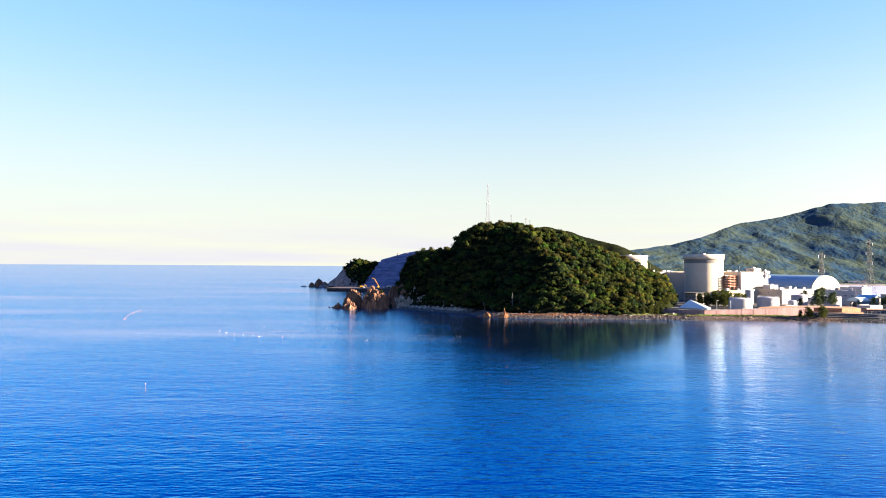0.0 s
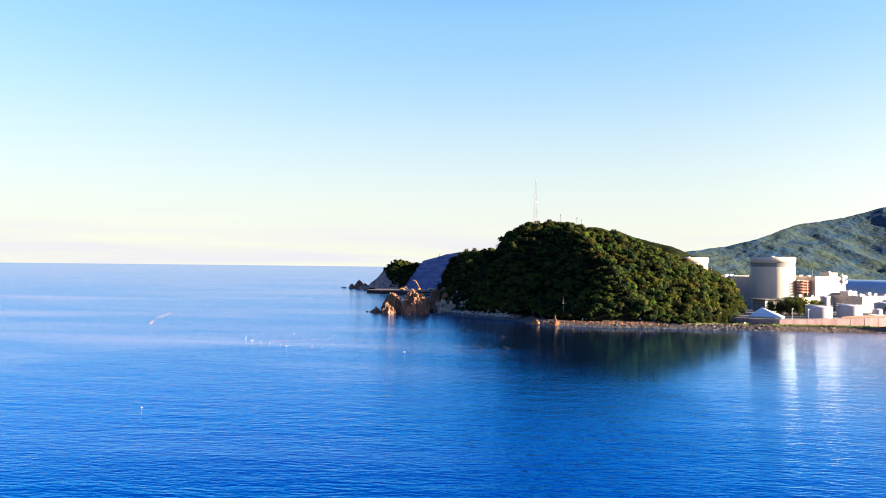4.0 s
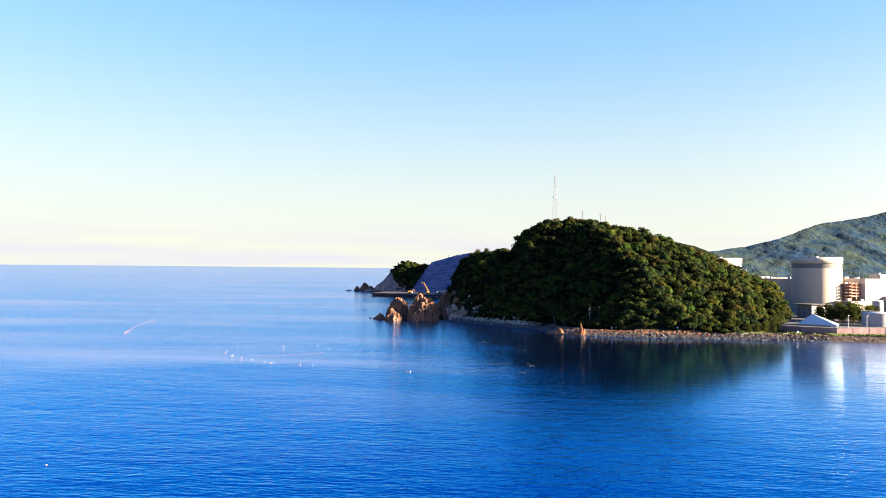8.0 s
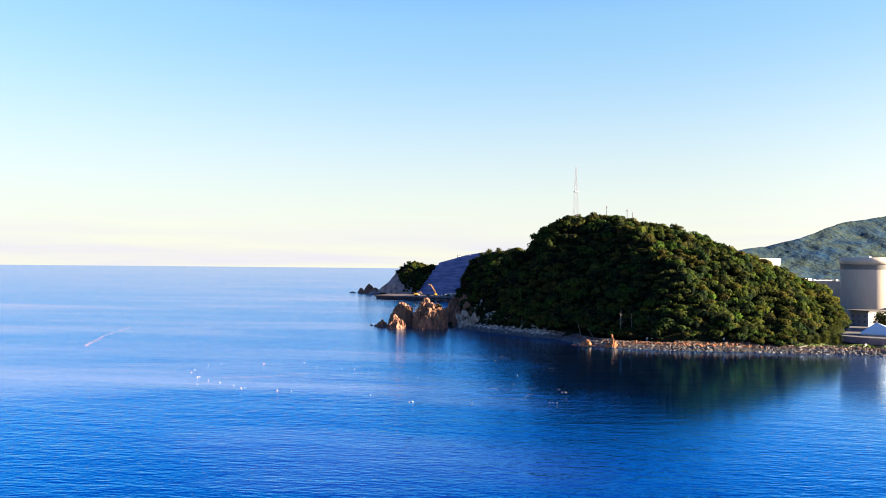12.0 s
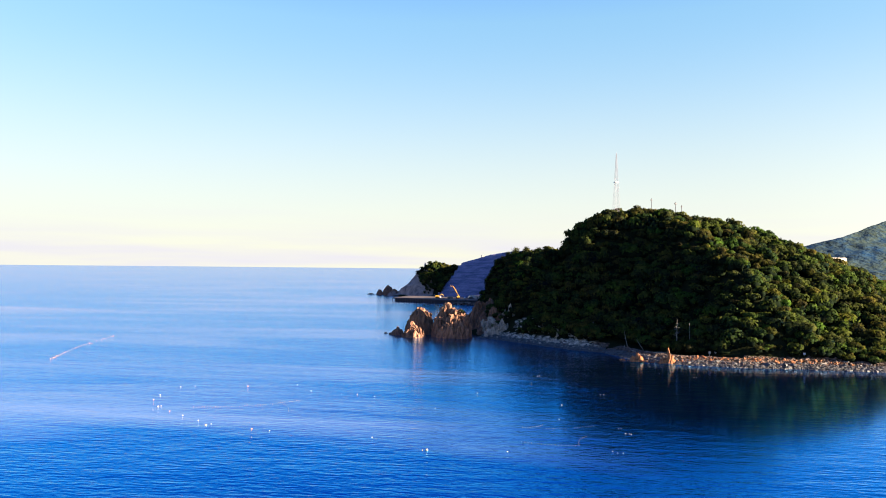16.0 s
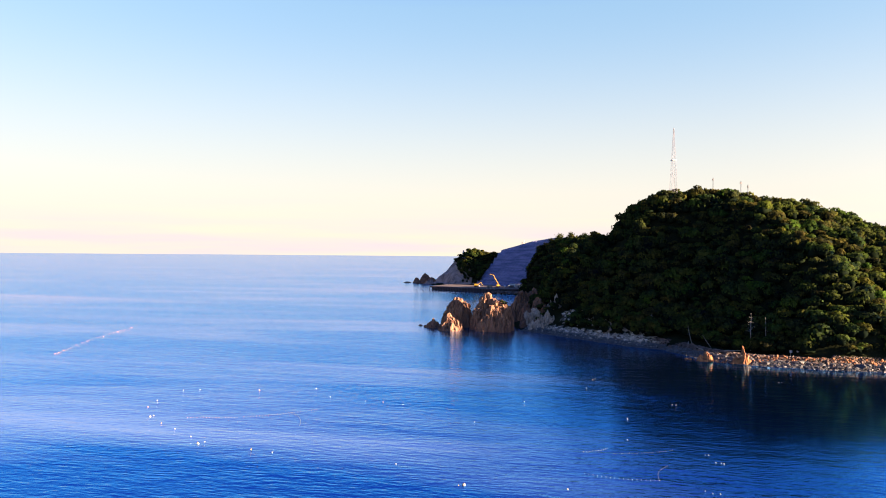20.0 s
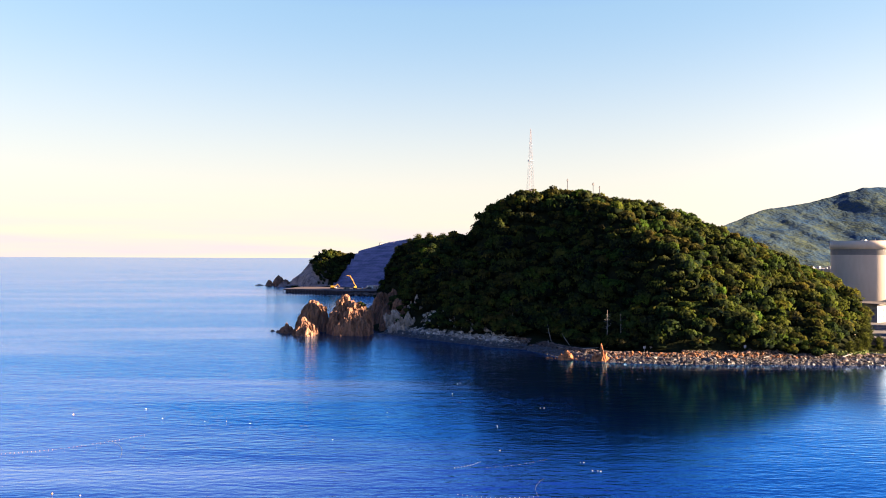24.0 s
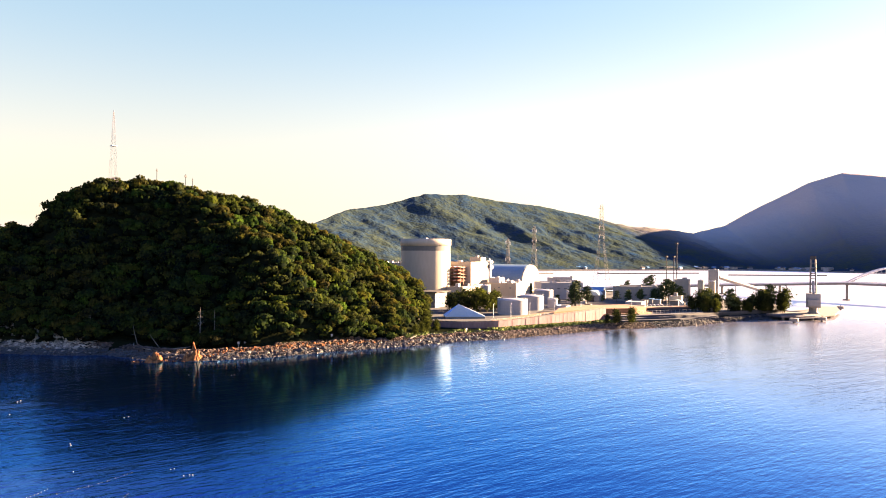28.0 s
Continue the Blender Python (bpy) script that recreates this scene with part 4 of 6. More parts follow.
def along(points, n, spread0, spread1):
    """Places beside a line, spread to its left."""
    line, _ = resample(points, 800)
    k = rs.randint(0, 799, n)
    t = line[k + 1] - line[k]
    t /= np.linalg.norm(t, axis=1)[:, None]
    o = rs.uniform(spread0, spread1, n)
    return line[k, 0] - t[:, 1] * o, line[k, 1] + t[:, 0] * o


WEST = [tuple(p) for p in COAST[1:14]]
x, y = along(WEST, 14000, 0.8, 10)
size = rs.gamma(1.1, 0.15, len(x)) + 0.11
cape = x < 10 + rs.uniform(-6, 6, len(x))  # paler copies off the cape, where the hill's shade lies
for pick, material, label in ((~cape, "stone", "brown tumbled stones and driftwood along the waterline"), (cape, "shade_pale_stone", "pale angular stones along the cape's waterline")):
    stones("shore_stones", x[pick], y[pick], np.maximum(height(x[pick], y[pick]), -0.4) + 0.15, size[pick], material, label)
x, y = along(WEST, 9500, -2.2, 4.0)
stones("tideline_stones", x, y, np.maximum(height(x, y), -0.4) + 0.2, rs.gamma(1.6, 0.17, len(x)) + 0.14, "wet_stone", "dark wet stones along the tideline")
x, y = along([(18, 500), (30, 496.5), (38, 494.5), (50, 495.5), (76, 493.5), (110, 492)], 420, -1.4, 2.6)
stones("orange_stones", x, y, np.maximum(height(x, y), -0.3) + 0.3, rs.gamma(1.3, 0.16, len(x)) + 0.1, "sun_orange_rock", "orange broken rock along the waterline", 0.9)
x, y = along([tuple(p) for p in COAST[13:17]], 5000, -1.5, 6.5)
stones("riprap", x, y, np.maximum(height(x, y), -0.5) + 0.2, rs.gamma(1.8, 0.10, len(x)) + 0.13, "riprap", "dark grey rubble facing in front of the sea wall")
x, y = along([tuple(p) for p in COAST[16:22]], 4200, -1.5, 6.0)
stones("riprap", x, y, np.maximum(height(x, y), -0.5) + 0.2, rs.gamma(1.8, 0.12, len(x)) + 0.16, "shaded_rubble", "dark blue-grey rubble below the concrete revetment")

x, y = along([(-38, 572), (-16, 552), (0, 536)], 4200, 3, 17)
stones("scree", x, y, height(x, y) + 0.2, rs.gamma(1.1, 0.15, len(x)) + 0.1, "shade_pale_stone", "pale angular scree below the cape's outcrops")
for k in range(130):
    x, y = along(WEST, 1, -1.2, 9.5)
    s = 0.35 + rs.gamma(1.2, 0.17)
    v, f = STONES[rs.randint(len(STONES))]
    ob = mesh("boulder", v * (s, s * rs.uniform(0.6, 1), s * 0.75), f, "stone")
    ob.matrix_world = pose(x[0], y[0], float(height(x, y)[0]) + s * 0.25, 0, 0, rs.uniform(0, 360))
    tagged(ob, "weathered boulder on the stony shore", "boulder", "shore boulders")

for k in range(26):
    x, y = along(WEST, 1, 4, 10)
    n = rs.uniform(2.5, 7)
    bm = bmesh.new()
    beam(bm, (-n / 2, 0, 0), (0, rs.uniform(-0.2, 0.2), 0.1), 0.22, 6, 0.18)
    beam(bm, (0, 0, 0.1), (n / 2, rs.uniform(-0.3, 0.3), 0.25), 0.18, 6, 0.08)
    ob = part("driftwood_log", bm, "dead")
    ob.matrix_world = pose(x[0], y[0], float(height(x, y)[0]) + 0.55, 0, rs.uniform(-12, 12), rs.uniform(0, 180))
    tagged(ob, "bleached driftwood log washed up on the stones", "driftwood", "driftwood logs")


# ---------------------------------------------------------------- dead trees, signs
def snag(x, y, h, boughs, lean=0.0):
    z = float(height(np.array([x]), np.array([y]))[0])
    t = thing("dead_tree", pose(x, y, z - 0.3, 0, lean, rs.uniform(0, 360)), "bare bleached dead tree trunk above the shore", "dead tree", "dead trees")
    bm = bmesh.new()
    beam(bm, (0, 0, 0), (0.1, 0, h * 0.55), 0.17, 7, 0.12)
    beam(bm, (0.1, 0, h * 0.55), (0.0, 0.15, h), 0.12, 6, 0.03)
    part("trunk", bm, "dead", t)
    for k in range(boughs):
        a, s = rs.uniform(0, 6.28), rs.uniform(0.35, 0.92)
        n = (1.1 - s) * h * 0.16 + 0.45
        bm = bmesh.new()
        beam(bm, (0.08, 0.05, h * s), (n * math.cos(a), n * math.sin(a), h * s + n * rs.uniform(0.1, 0.7)), 0.06, 5, 0.02)
        part("branch", bm, "dead", t)


snag(45.4, 514, 15.5, 14)
snag(51.2, 515, 11.5, 2)
snag(13, 545, 9, 6, -14)
snag(26, 531, 8, 2, 12)
snag(32, 522, 6, 1, 34)
snag(-9, 563, 5, 3, 8)

for x, y in ((57, 503), (59.5, 503), (94, 498), (126, 495), (160, 494)):
    t = thing("sign_board", pose(x, y, float(height(np.array([x]), np.array([y]))[0]) + 0.1, 0, 0, 10), "small white sign board on a post above the shore", "sign", "shore signs")
    part("post", boxm(-0.06, 0.06, -0.06, 0.06, -0.5, 2.0), "steel", t)
    part("board", boxm(-0.5, 0.5, -0.12, -0.065, 1.1, 2.0, bevel=0.02), "white", t)


# ---------------------------------------------------------------- masts on the summit
def lattice(t, h, w0, w1, panels, material, leg=0.16, brace=0.08, z0=0.0):
    """Four legs as parts and their bracing joined."""
    def corner(k, z):
        w = w0 + (w1 - w0) * (z - z0) / h
        return Vector((w * (1 if k in (0, 3) else -1), w * (1 if k < 2 else -1), z)) / 1.0
    for k in range(4):
        part("leg", beam(bmesh.new(), corner(k, z0) * 1.0, corner(k, z0 + h), leg, 4), material, t)
    bm = bmesh.new()
    zs = [z0 + h * (1 - (1 - i / panels) ** 1.0) for i in range(panels + 1)]
    for a, b in zip(zs, zs[1:]):
        for k in range(4):
            beam(bm, corner(k, a), corner((k + 1) % 4, b), brace, 3)
            beam(bm, corner((k + 1) % 4, a), corner(k, b), brace, 3)
            beam(bm, corner(k, b), corner((k + 1) % 4, b), brace, 3)
    tagged(part("bracing", bm, material, t), kind="stuff")


t = thing("radio_mast", pose(33.3, 640, 70, 0, 0, 20), "tall slender white lattice radio mast on the hilltop", "radio mast")
lattice(t, 43.5, 2.0, 0.2, 20, "mast_steel", 0.065, 0.03)
part("platform", boxm(-1.35, 1.35, -1.35, 1.35, 25.4, 25.8, bevel=0.05), "steel", t)
part("antenna", beam(bmesh.new(), (0, 0, 43.4), (0, 0, 44.6), 0.22, 8, 0.18), "mast_steel", t)
for x, y, top, arm in ((68.3, 631, 82.0, 1.0), (55.6, 642, 85.4, 0.6), (72, 631, 80, 0.3)):
    t = thing("antenna_post", pose(x, y, 71 if top > 80 else 66, 0, 0, 30), "thin steel post with small antennas on the hilltop", "antenna post", "hilltop posts")
    h = top - (71 if top > 80 else 66)
    part("pole", beam(bmesh.new(), (0, 0, 0), (0, 0, h), 0.17, 6), "pylon_grey", t)
    part("antenna", boxm(-arm / 2 - 0.2, arm / 2 + 0.2, -0.2, 0.2, h - 1.6, h - 0.6, bevel=0.05), "pylon_grey", t)


# ---------------------------------------------------------------- single trees
def spray(r, n, place, size, flat=0.6):
    """Leaf sprays about given centres: quads."""
    c = place
    nrm = r.normal(size=(n, 3)) + (0, 0, 0.8)
    nrm /= np.linalg.norm(nrm, axis=1)[:, None]
    side = np.cross(nrm, r.normal(size=(n, 3)))
    side /= np.linalg.norm(side, axis=1)[:, None]
    other = np.cross(nrm, side)
    s = (size * r.uniform(0.6, 1.3, n))[:, None]
    return np.stack([c - side * s - other * s * flat, c + side * s - other * s * flat * 0.7, c + side * s * 0.8 + other * s * flat, c - side * s + other * s * flat], 1)


def tree_mesh(kind, h, seed):
    """Trunk with limbs, and a crown, for a tree h metres tall."""
    r = np.random.RandomState(seed)
    bm = bmesh.new()
    bend = r.uniform(-0.06, 0.06, 2) * h
    mid = (bend[0], bend[1], h * 0.55)
    beam(bm, (0, 0, -0.3), mid, h * 0.022, 7, h * 0.015)
    beam(bm, mid, (bend[0] * 1.3, bend[1] * 1.3, h * 0.95), h * 0.015, 6, h * 0.004)
    centres = []
    tiers = 12 if kind == "pine" else 15
    for k in range(tiers):
        s = (0.30 if kind == "pine" else 0.16) + (0.68 if kind == "pine" else 0.82) * (k + r.uniform(0, 0.8)) / tiers
        a = k * 2.4 + r.uniform(-0.4, 0.4)
        if kind == "pine":
            n = h * (0.33 * (1.06 - s) + 0.06) * r.uniform(0.75, 1.3)
        else:
            n = h * 0.30 * math.sin(min(1, (s - 0.02) / 0.98) * math.pi) ** 0.6 * r.uniform(0.5, 1.15)
        root = Vector((bend[0] * s * 1.2, bend[1] * s * 1.2, h * s))
        tip = root + Vector((n * math.cos(a), n * math.sin(a), n * (0.05 if kind == "pine" else 0.35)))
        beam(bm, root, tip, h * 0.006, 4, h * 0.002)
        m = 110 if kind == "pine" else 80
        t = r.uniform(0.25, 1.05, (m, 1))
        thick = (0.062 if kind == "pine" else 0.085) * h
        c = np.array(root) + (np.array(tip) - np.array(root)) * t + r.normal(size=(m, 3)) * (thick, thick, thick * (0.45 if kind == "pine" else 0.8))
        centres.append(c)
    c = np.concatenate(centres)
    q = spray(r, len(c), c, np.full(len(c), h * (0.026 if kind == "pine" else 0.033)))
    return bm, q.reshape(-1, 3)


TREES = {}


def tree(x, y, h, kind="pine", label="", z=None, group="trees by the plant"):
    """A tree: built once for each shape, then copied at its own height."""
    z = YARD if z is None else z
    k = (kind, rs.randint(3))
    m = pose(x, y, z, 0, 0, rs.uniform(0, 360)) @ Matrix.Scale(h / 10, 4)
    if k in TREES:
        ob = copy_thing(TREES[k], m)
        ob.scale = (h / 10,) * 3
        return tagged(ob, label, group=group)
    t = thing(kind + "_tree", m, label, "tree", group)
    bm, v = tree_mesh(kind, 10.0, 300 + k[1] * 7 + len(kind))
    part("trunk", bm, "bark", t)
    mesh("crown", v, np.arange(len(v)).reshape(-1, 4), "pine" if kind == "pine" else "leaf", parent=t)
    TREES[k] = t
    return t


# ragged trees along the skyline of the hill
for x, y, h in ((18, 641, 8), (22, 640, 9), (26, 639, 9.5), (30, 637, 9), (37, 637, 9), (41, 636, 9.5), (47, 634, 8.5), (52, 633, 8), (60, 630, 8), (76, 621, 9), (82, 618, 9.5), (88, 613, 9), (98, 605, 8), (10, 643, 8), (3, 645, 8.5), (-6, 648, 8)):
    tree(x, y, h * 0.62, "broadleaf", "ragged evergreen tree on the hill's crest", float(height(np.array([x * 1.0]), np.array([y * 1.0]))[0]) - 0.3, "trees on the hill's crest")
for x, y, h in ((-44, 852, 10), (-36, 846, 11), (-26, 838, 10), (-14, 826, 10), (-56, 868, 9), (-4, 816, 10)):
    tree(x, y, h, "broadleaf", "ragged evergreen tree on the back hill's crest", float(height(np.array([x * 1.0]), np.array([y * 1.0]))[0]) - 0.3, "trees on the back hill")

# ---------------------------------------------------------------- power plant
TURN = 29.0  # the plant's grid, degrees anticlockwise


def at(x, y, z=YARD, turn=TURN):
    return pose(x, y, z, 0, 0, turn)


yard = part("pavement_yard", slab([(187, 505), (262, 507), (300, 484), (345, 484), (400, 476), (440, 500), (455, 560), (455, 700), (440, 880), (330, 960), (200, 900), (150, 760), (160, 640), (168, 560), (166, 527), (174, 514)], 0.5, YARD), "asphalt")
tagged(yard, "grey asphalt yard of the power plant", "yard", kind="structure")


def reactor(x, y, r, top):
    t = thing("reactor_building", at(x, y), "round cream concrete reactor building with a grey band", "reactor building", "reactor buildings")
    h = top - YARD
    part("wall", lathe([(r, -1), (r, h - 8.4)], 72), "cream", t)
    part("band", lathe([(r + 0.02, h - 8.4), (r + 0.02, h - 5.0)], 72), "band", t, "weathered grey paint band")
    part("parapet", lathe([(r - 0.3, h - 5.0), (r + 0.5, h - 4.7), (r + 0.5, h), (r - 0.9, h), (r - 0.9, h - 0.8), (0.01, h + 0.4)], 72), "cream", t)
    part("roof_vent", boxm(-1.2, 1.2, -1.2, 1.2, h - 0.5, h + 0.9, bevel=0.1), "steel", t)
    for a in (0.5, 2.1, 4.0):
        part("lightning_rod", beam(bmesh.new(), (math.cos(a) * (r - 2), math.sin(a) * (r - 2), h - 0.7), (math.cos(a) * (r - 2), math.sin(a) * (r - 2), h + 1.2), 0.1), "steel", t)
    return t


reactor(239.4, 650, 17.7, 49.4)
reactor(191, 731, 17.7, 49.4)


def tank(x, y, r, top, label, paint="white"):
    t = thing("storage_tank", at(x, y), label, "storage tank", "storage tanks")
    h = top - YARD
    part("shell", lathe([(r, 0), (r, h)], 48), paint, t)
    for k in range(1, 4):
        part("seam", lathe([(r, h * k / 4 - 0.06), (r + 0.05, h * k / 4 - 0.05), (r + 0.05, h * k / 4 + 0.05), (r, h * k / 4 + 0.06)], 48), paint, t)
    rail = bmesh.new()
    for k in range(24):
        a, b = 2 * math.pi * k / 24, 2 * math.pi * (k + 1) / 24
        beam(rail, (r * math.cos(a), r * math.sin(a), h), (r * math.cos(a), r * math.sin(a), h + 1.1), 0.04, 3)
        beam(rail, (r * math.cos(a), r * math.sin(a), h + 1.1), (r * math.cos(b), r * math.sin(b), h + 1.1), 0.04, 3)
    part("railing", rail, "white_steel", t)
    part("ladder", boxm(r + 0.02, r + 0.3, -0.35, 0.35, 0, h + 0.9), "steel", t)
    part("roof", lathe([(r + 0.15, h - 0.1), (r + 0.15, h + 0.15), (r * 0.5, h + 0.8), (0.01, h + 1.1)], 48), paint, t)
    return t


tank(228, 541, 8.6, 12.6, "large white painted steel storage tank")
tank(258, 559, 8.2, 12.8, "large white painted steel storage tank")
tank(300, 592, 6.6, 13.6, "large white painted steel storage tank")
tank(324, 584, 6.8, 12.4, "smaller white painted steel storage tank beside pines")


def vault_hall(x, y, width, length, spring, top):
    t = thing("turbine_hall", at(x, y), "vaulted turbine hall with a grey-blue metal roof", "turbine hall")
    hs, ht = spring - YARD, top - YARD
    n = 24
    arc = [(-width / 2 * math.cos(math.pi * i / n), hs + (ht - hs) * math.sin(math.pi * i / n)) for i in range(n + 1)]
    part("gable", prism([(-width / 2, 0)] + arc + [(width / 2, 0)], 0, 1.2), "cream", t)
    big = [(px * 1.01, pz + 0.25) for px, pz in arc]
    part("roof", prism(big + [(px * 0.97, pz - 0.5) for px, pz in arc[::-1]], 1.3, length), "vault", t)
    for s in (-1, 1):
        part("side_wall", boxm(*(sorted((s * width / 2, s * (width / 2 - 1)))), 1.3, length, 0, hs), "wall_grey", t)
    return t


vault_hall(378, 691, 47, 110, 15, 29.5)


def window(parent, x, z, w, h, y=0.0, axis="y"):
    """A window in the wall y (or x) = const, with its pane under its frame."""
    if axis == "y":
        f = part("window", boxm(x - w / 2, x + w / 2, y - 0.10, y - 0.003, z - h / 2, z + h / 2), "wall_grey", parent)
        part("pane", boxm(x - w / 2 + 0.1, x + w / 2 - 0.1, y - 0.125, y - 0.104, z - h / 2 + 0.1, z + h / 2 - 0.1), "glass", f)
    else:
        f = part("window", boxm(y - 0.10, y - 0.003, x - w / 2, x + w / 2, z - h / 2, z + h / 2), "wall_grey", parent)
        part("pane", boxm(y - 0.125, y - 0.104, x - w / 2 + 0.1, x + w / 2 - 0.1, z - h / 2 + 0.1, z + h / 2 - 0.1), "glass", f)


def block(name, x, y, w, d, top, material, label, category="building", front=(), side=(), roof="wall_grey", vents=0, turn=TURN, z=None, parapet=0.6):
    """A flat-roofed building; front and side hold rows (height, count, width, height of pane)."""
    z = YARD if z is None else z
    t = thing(name, at(x, y, z, turn), label, category, "plant buildings")
    h = top - z
    part("wall", boxm(0, w, 0, d, -0.3, h, bevel=0.05), material, t)
    part("roof", boxm(0.4, w - 0.4, 0.4, d - 0.4, h + 0.004, h + 0.15), roof, t)
    for nm, a in (("parapet", (0, w, 0, 0.35)), ("parapet", (0, w, d - 0.35, d)), ("parapet", (0, 0.35, 0.36, d - 0.36)), ("parapet", (w - 0.35, w, 0.36, d - 0.36))):
        part(nm, boxm(*a, h + 0.004, h + parapet), material, t)
    for zz, n, ww, hh in front:
        for k in range(n):
            window(t, w * (k + 0.5) / n, zz, ww, hh, 0.0)
    for zz, n, ww, hh in side:
        for k in range(n):
            window(t, d * (k + 0.5) / n, zz, ww, hh, 0.0, "x")
    for k in range(vents):
        vx, vy, vs = rs.uniform(2, max(2.1, w - 4)), rs.uniform(1, max(1.1, d - 4)), rs.uniform(1.2, 2.6)
        part("roof_unit", boxm(vx, vx + vs * 1.4, vy, vy + vs, h + 0.155, h + 0.155 + vs * rs.uniform(0.6, 1.1), bevel=0.08), rs.choice(["white", "steel", "wall_grey"]), t)
    return t


# blocks behind and beside the reactors
block("auxiliary_building", 268, 634, 33, 42, 32.6, "cream", "tall cream concrete auxiliary building behind a steel frame", front=((22, 1, 3, 2),), vents=6)
block("auxiliary_building", 236, 676, 52, 46, 31.5, "cream", "broad cream concrete auxiliary building between the reactors", vents=8)
block("stair_tower", 284, 643, 10, 9, 36.0, "cream", "cream concrete stair tower on the auxiliary building", z=32.75, vents=1)
block("auxiliary_building", 196, 690, 36, 30, 31.0, "wall_grey", "grey concrete auxiliary building beside a reactor", vents=3)
block("service_building", 252, 622, 24, 16, 15.5, "cream", "low cream service building at the reactor's foot", front=((7, 4, 1.2, 1.0),), vents=2)
block("gatehouse", 214, 600, 17, 12, 13.6, "wall_grey", "grey two-storey hut with a wide dark roof", front=((3, 4, 1.5, 1.4), (6.4, 4, 1.5, 1.4)), side=((3, 3, 1.5, 1.4), (6.4, 3, 1.5, 1.4)), roof="roof_dark")
part("canopy", boxm(-2, 19, -2, 14, 9.75, 10.2, bevel=0.05), "roof_dark", bpy.data.objects["gatehouse"], "wide dark flat canopy roof")
block("office_building", 299, 620, 30, 36, 17.1, "cream", "long cream office building with rows of windows in its end", front=((3, 7, 1.8, 1.3), (6.4, 7, 1.8, 1.3), (9.8, 7, 1.8, 1.3)), side=((9.6, 4, 1.4, 0.8),), vents=8)
block("office_building", 274, 634, 18, 14, 16.2, "cream", "cream office wing beside the long offices", side=((8, 3, 1.4, 1.0),), vents=3)
block("roof_house", 296, 636, 11, 8, 20.6, "white", "white plant room on the office roof", z=17.26, vents=2)
block("hall_annex", 340, 664, 34, 24, 16.0, "white", "white annex in front of the vaulted hall", front=((6, 6, 2, 1.6),), vents=4)
block("workshop", 333, 630, 33, 26, 16.6, "white", "long white workshop with a pale flat roof", front=((8, 6, 2.4, 1.0),), vents=6, turn=-30)
block("workshop", 392, 655, 16, 22, 18.5, "white", "white boxy workshop beyond the long workshop", vents=1)
block("warehouse", 368, 589, 34, 26, 14.8, "wall_grey", "wide warehouse with a pale metal roof", front=((5, 5, 2.4, 1.4),), roof="roof_dark", vents=3, turn=-59.6)
block("silo_block", 408, 552, 13, 10, 20.2, "wall_grey", "broad grey silo block behind the pines", vents=2)
block("silo_block", 434.5, 545, 6, 7, 27.5, "wall_grey", "tall grey silo block behind the pines", vents=1)
block("pump_house", 380, 538, 10, 8, 9.5, "cream", "cream pump house near the shore", front=((2.5, 3, 1.3, 1.2),), vents=1)
tank(413, 545, 2.3, 20.0, "slim cream upright silo near the shore", "cream")
tank(424, 543, 2.3, 19.0, "slim cream upright silo near the shore", "cream")


def gable_house(x, y, w, d, eaves, rise, turn, wall, roof, label):
    """A house with a pitched roof over its long side."""
    t = thing("gable_house", at(x, y, YARD, turn), label, "house", "plant buildings")
    part("wall", boxm(0, w, 0, d, -0.3, eaves, bevel=0.04), wall, t)
    gab = prism([(0, eaves + 0.004), (d, eaves + 0.004), (d / 2, eaves + rise)], 0.05, w - 0.05)
    bmesh.ops.transform(gab, matrix=Matrix(((0, 1, 0, 0), (1, 0, 0, 0), (0, 0, 1, 0), (0, 0, 0, 1))), verts=gab.verts)
    bmesh.ops.recalc_face_normals(gab, faces=gab.faces)
    part("gable", gab, wall, t)
    for s_ in (0, 1):
        e, k = (-0.8, d / 2) if s_ == 0 else (d + 0.8, d / 2)
        zl = eaves - 0.8 * rise / (d / 2) + 0.05
        rf = prism([(e, zl), (k, eaves + rise + 0.05), (k, eaves + rise + 0.3), (e, zl + 0.25)], -0.6, w + 0.6)
        bmesh.ops.transform(rf, matrix=Matrix(((0, 1, 0, 0), (1, 0, 0, 0), (0, 0, 1, 0), (0, 0, 0, 1))), verts=rf.verts)
        bmesh.ops.recalc_face_normals(rf, faces=rf.faces)
        part("roof", rf, roof, t)
    for k in range(3):
        window(t, w * (k + 0.5) / 3, eaves * 0.55, 1.6, 1.2, 0.0)
    part("door", boxm(0.5, 1.5, -0.08, -0.004, -0.3, 2.0), "roof_dark", t)


gable_house(361, 613, 15, 12, 6.5, 2.6, -60, "wall_grey", "roof_blue", "grey house with a blue sheet-metal roof")
for x, y, n in ((361, 533, 11), (371, 528, 9)):
    t = thing("dome_tent", at(x, y, YARD, -58), "low vaulted pale blue storage tent", "tent", "storage tents")
    arc = [(4.2 - 4.2 * math.cos(math.pi * i / 12), 0.6 + 3.2 * math.sin(math.pi * i / 12)) for i in range(13)]
    part("cover", prism([(0, 0)] + arc + [(8.4, 0)], 0, n), "roof_light", t)
    part("door", boxm(2.8, 5.6, -0.07, -0.004, 0, 2.6), "vault", t)
block("store", 318, 522, 16, 10, 8.6, "white", "low white store beside the tanks", front=((2, 4, 1.6, 1.2),))
block("store", 262, 532, 9, 6, 7.6, "white", "tiny white store beside the tanks")
tank(278, 560, 3.2, 10.0, "small white tank between the large tanks")
tank(268, 617, 3.6, 16.5, "slim white upright tank beside the service building")


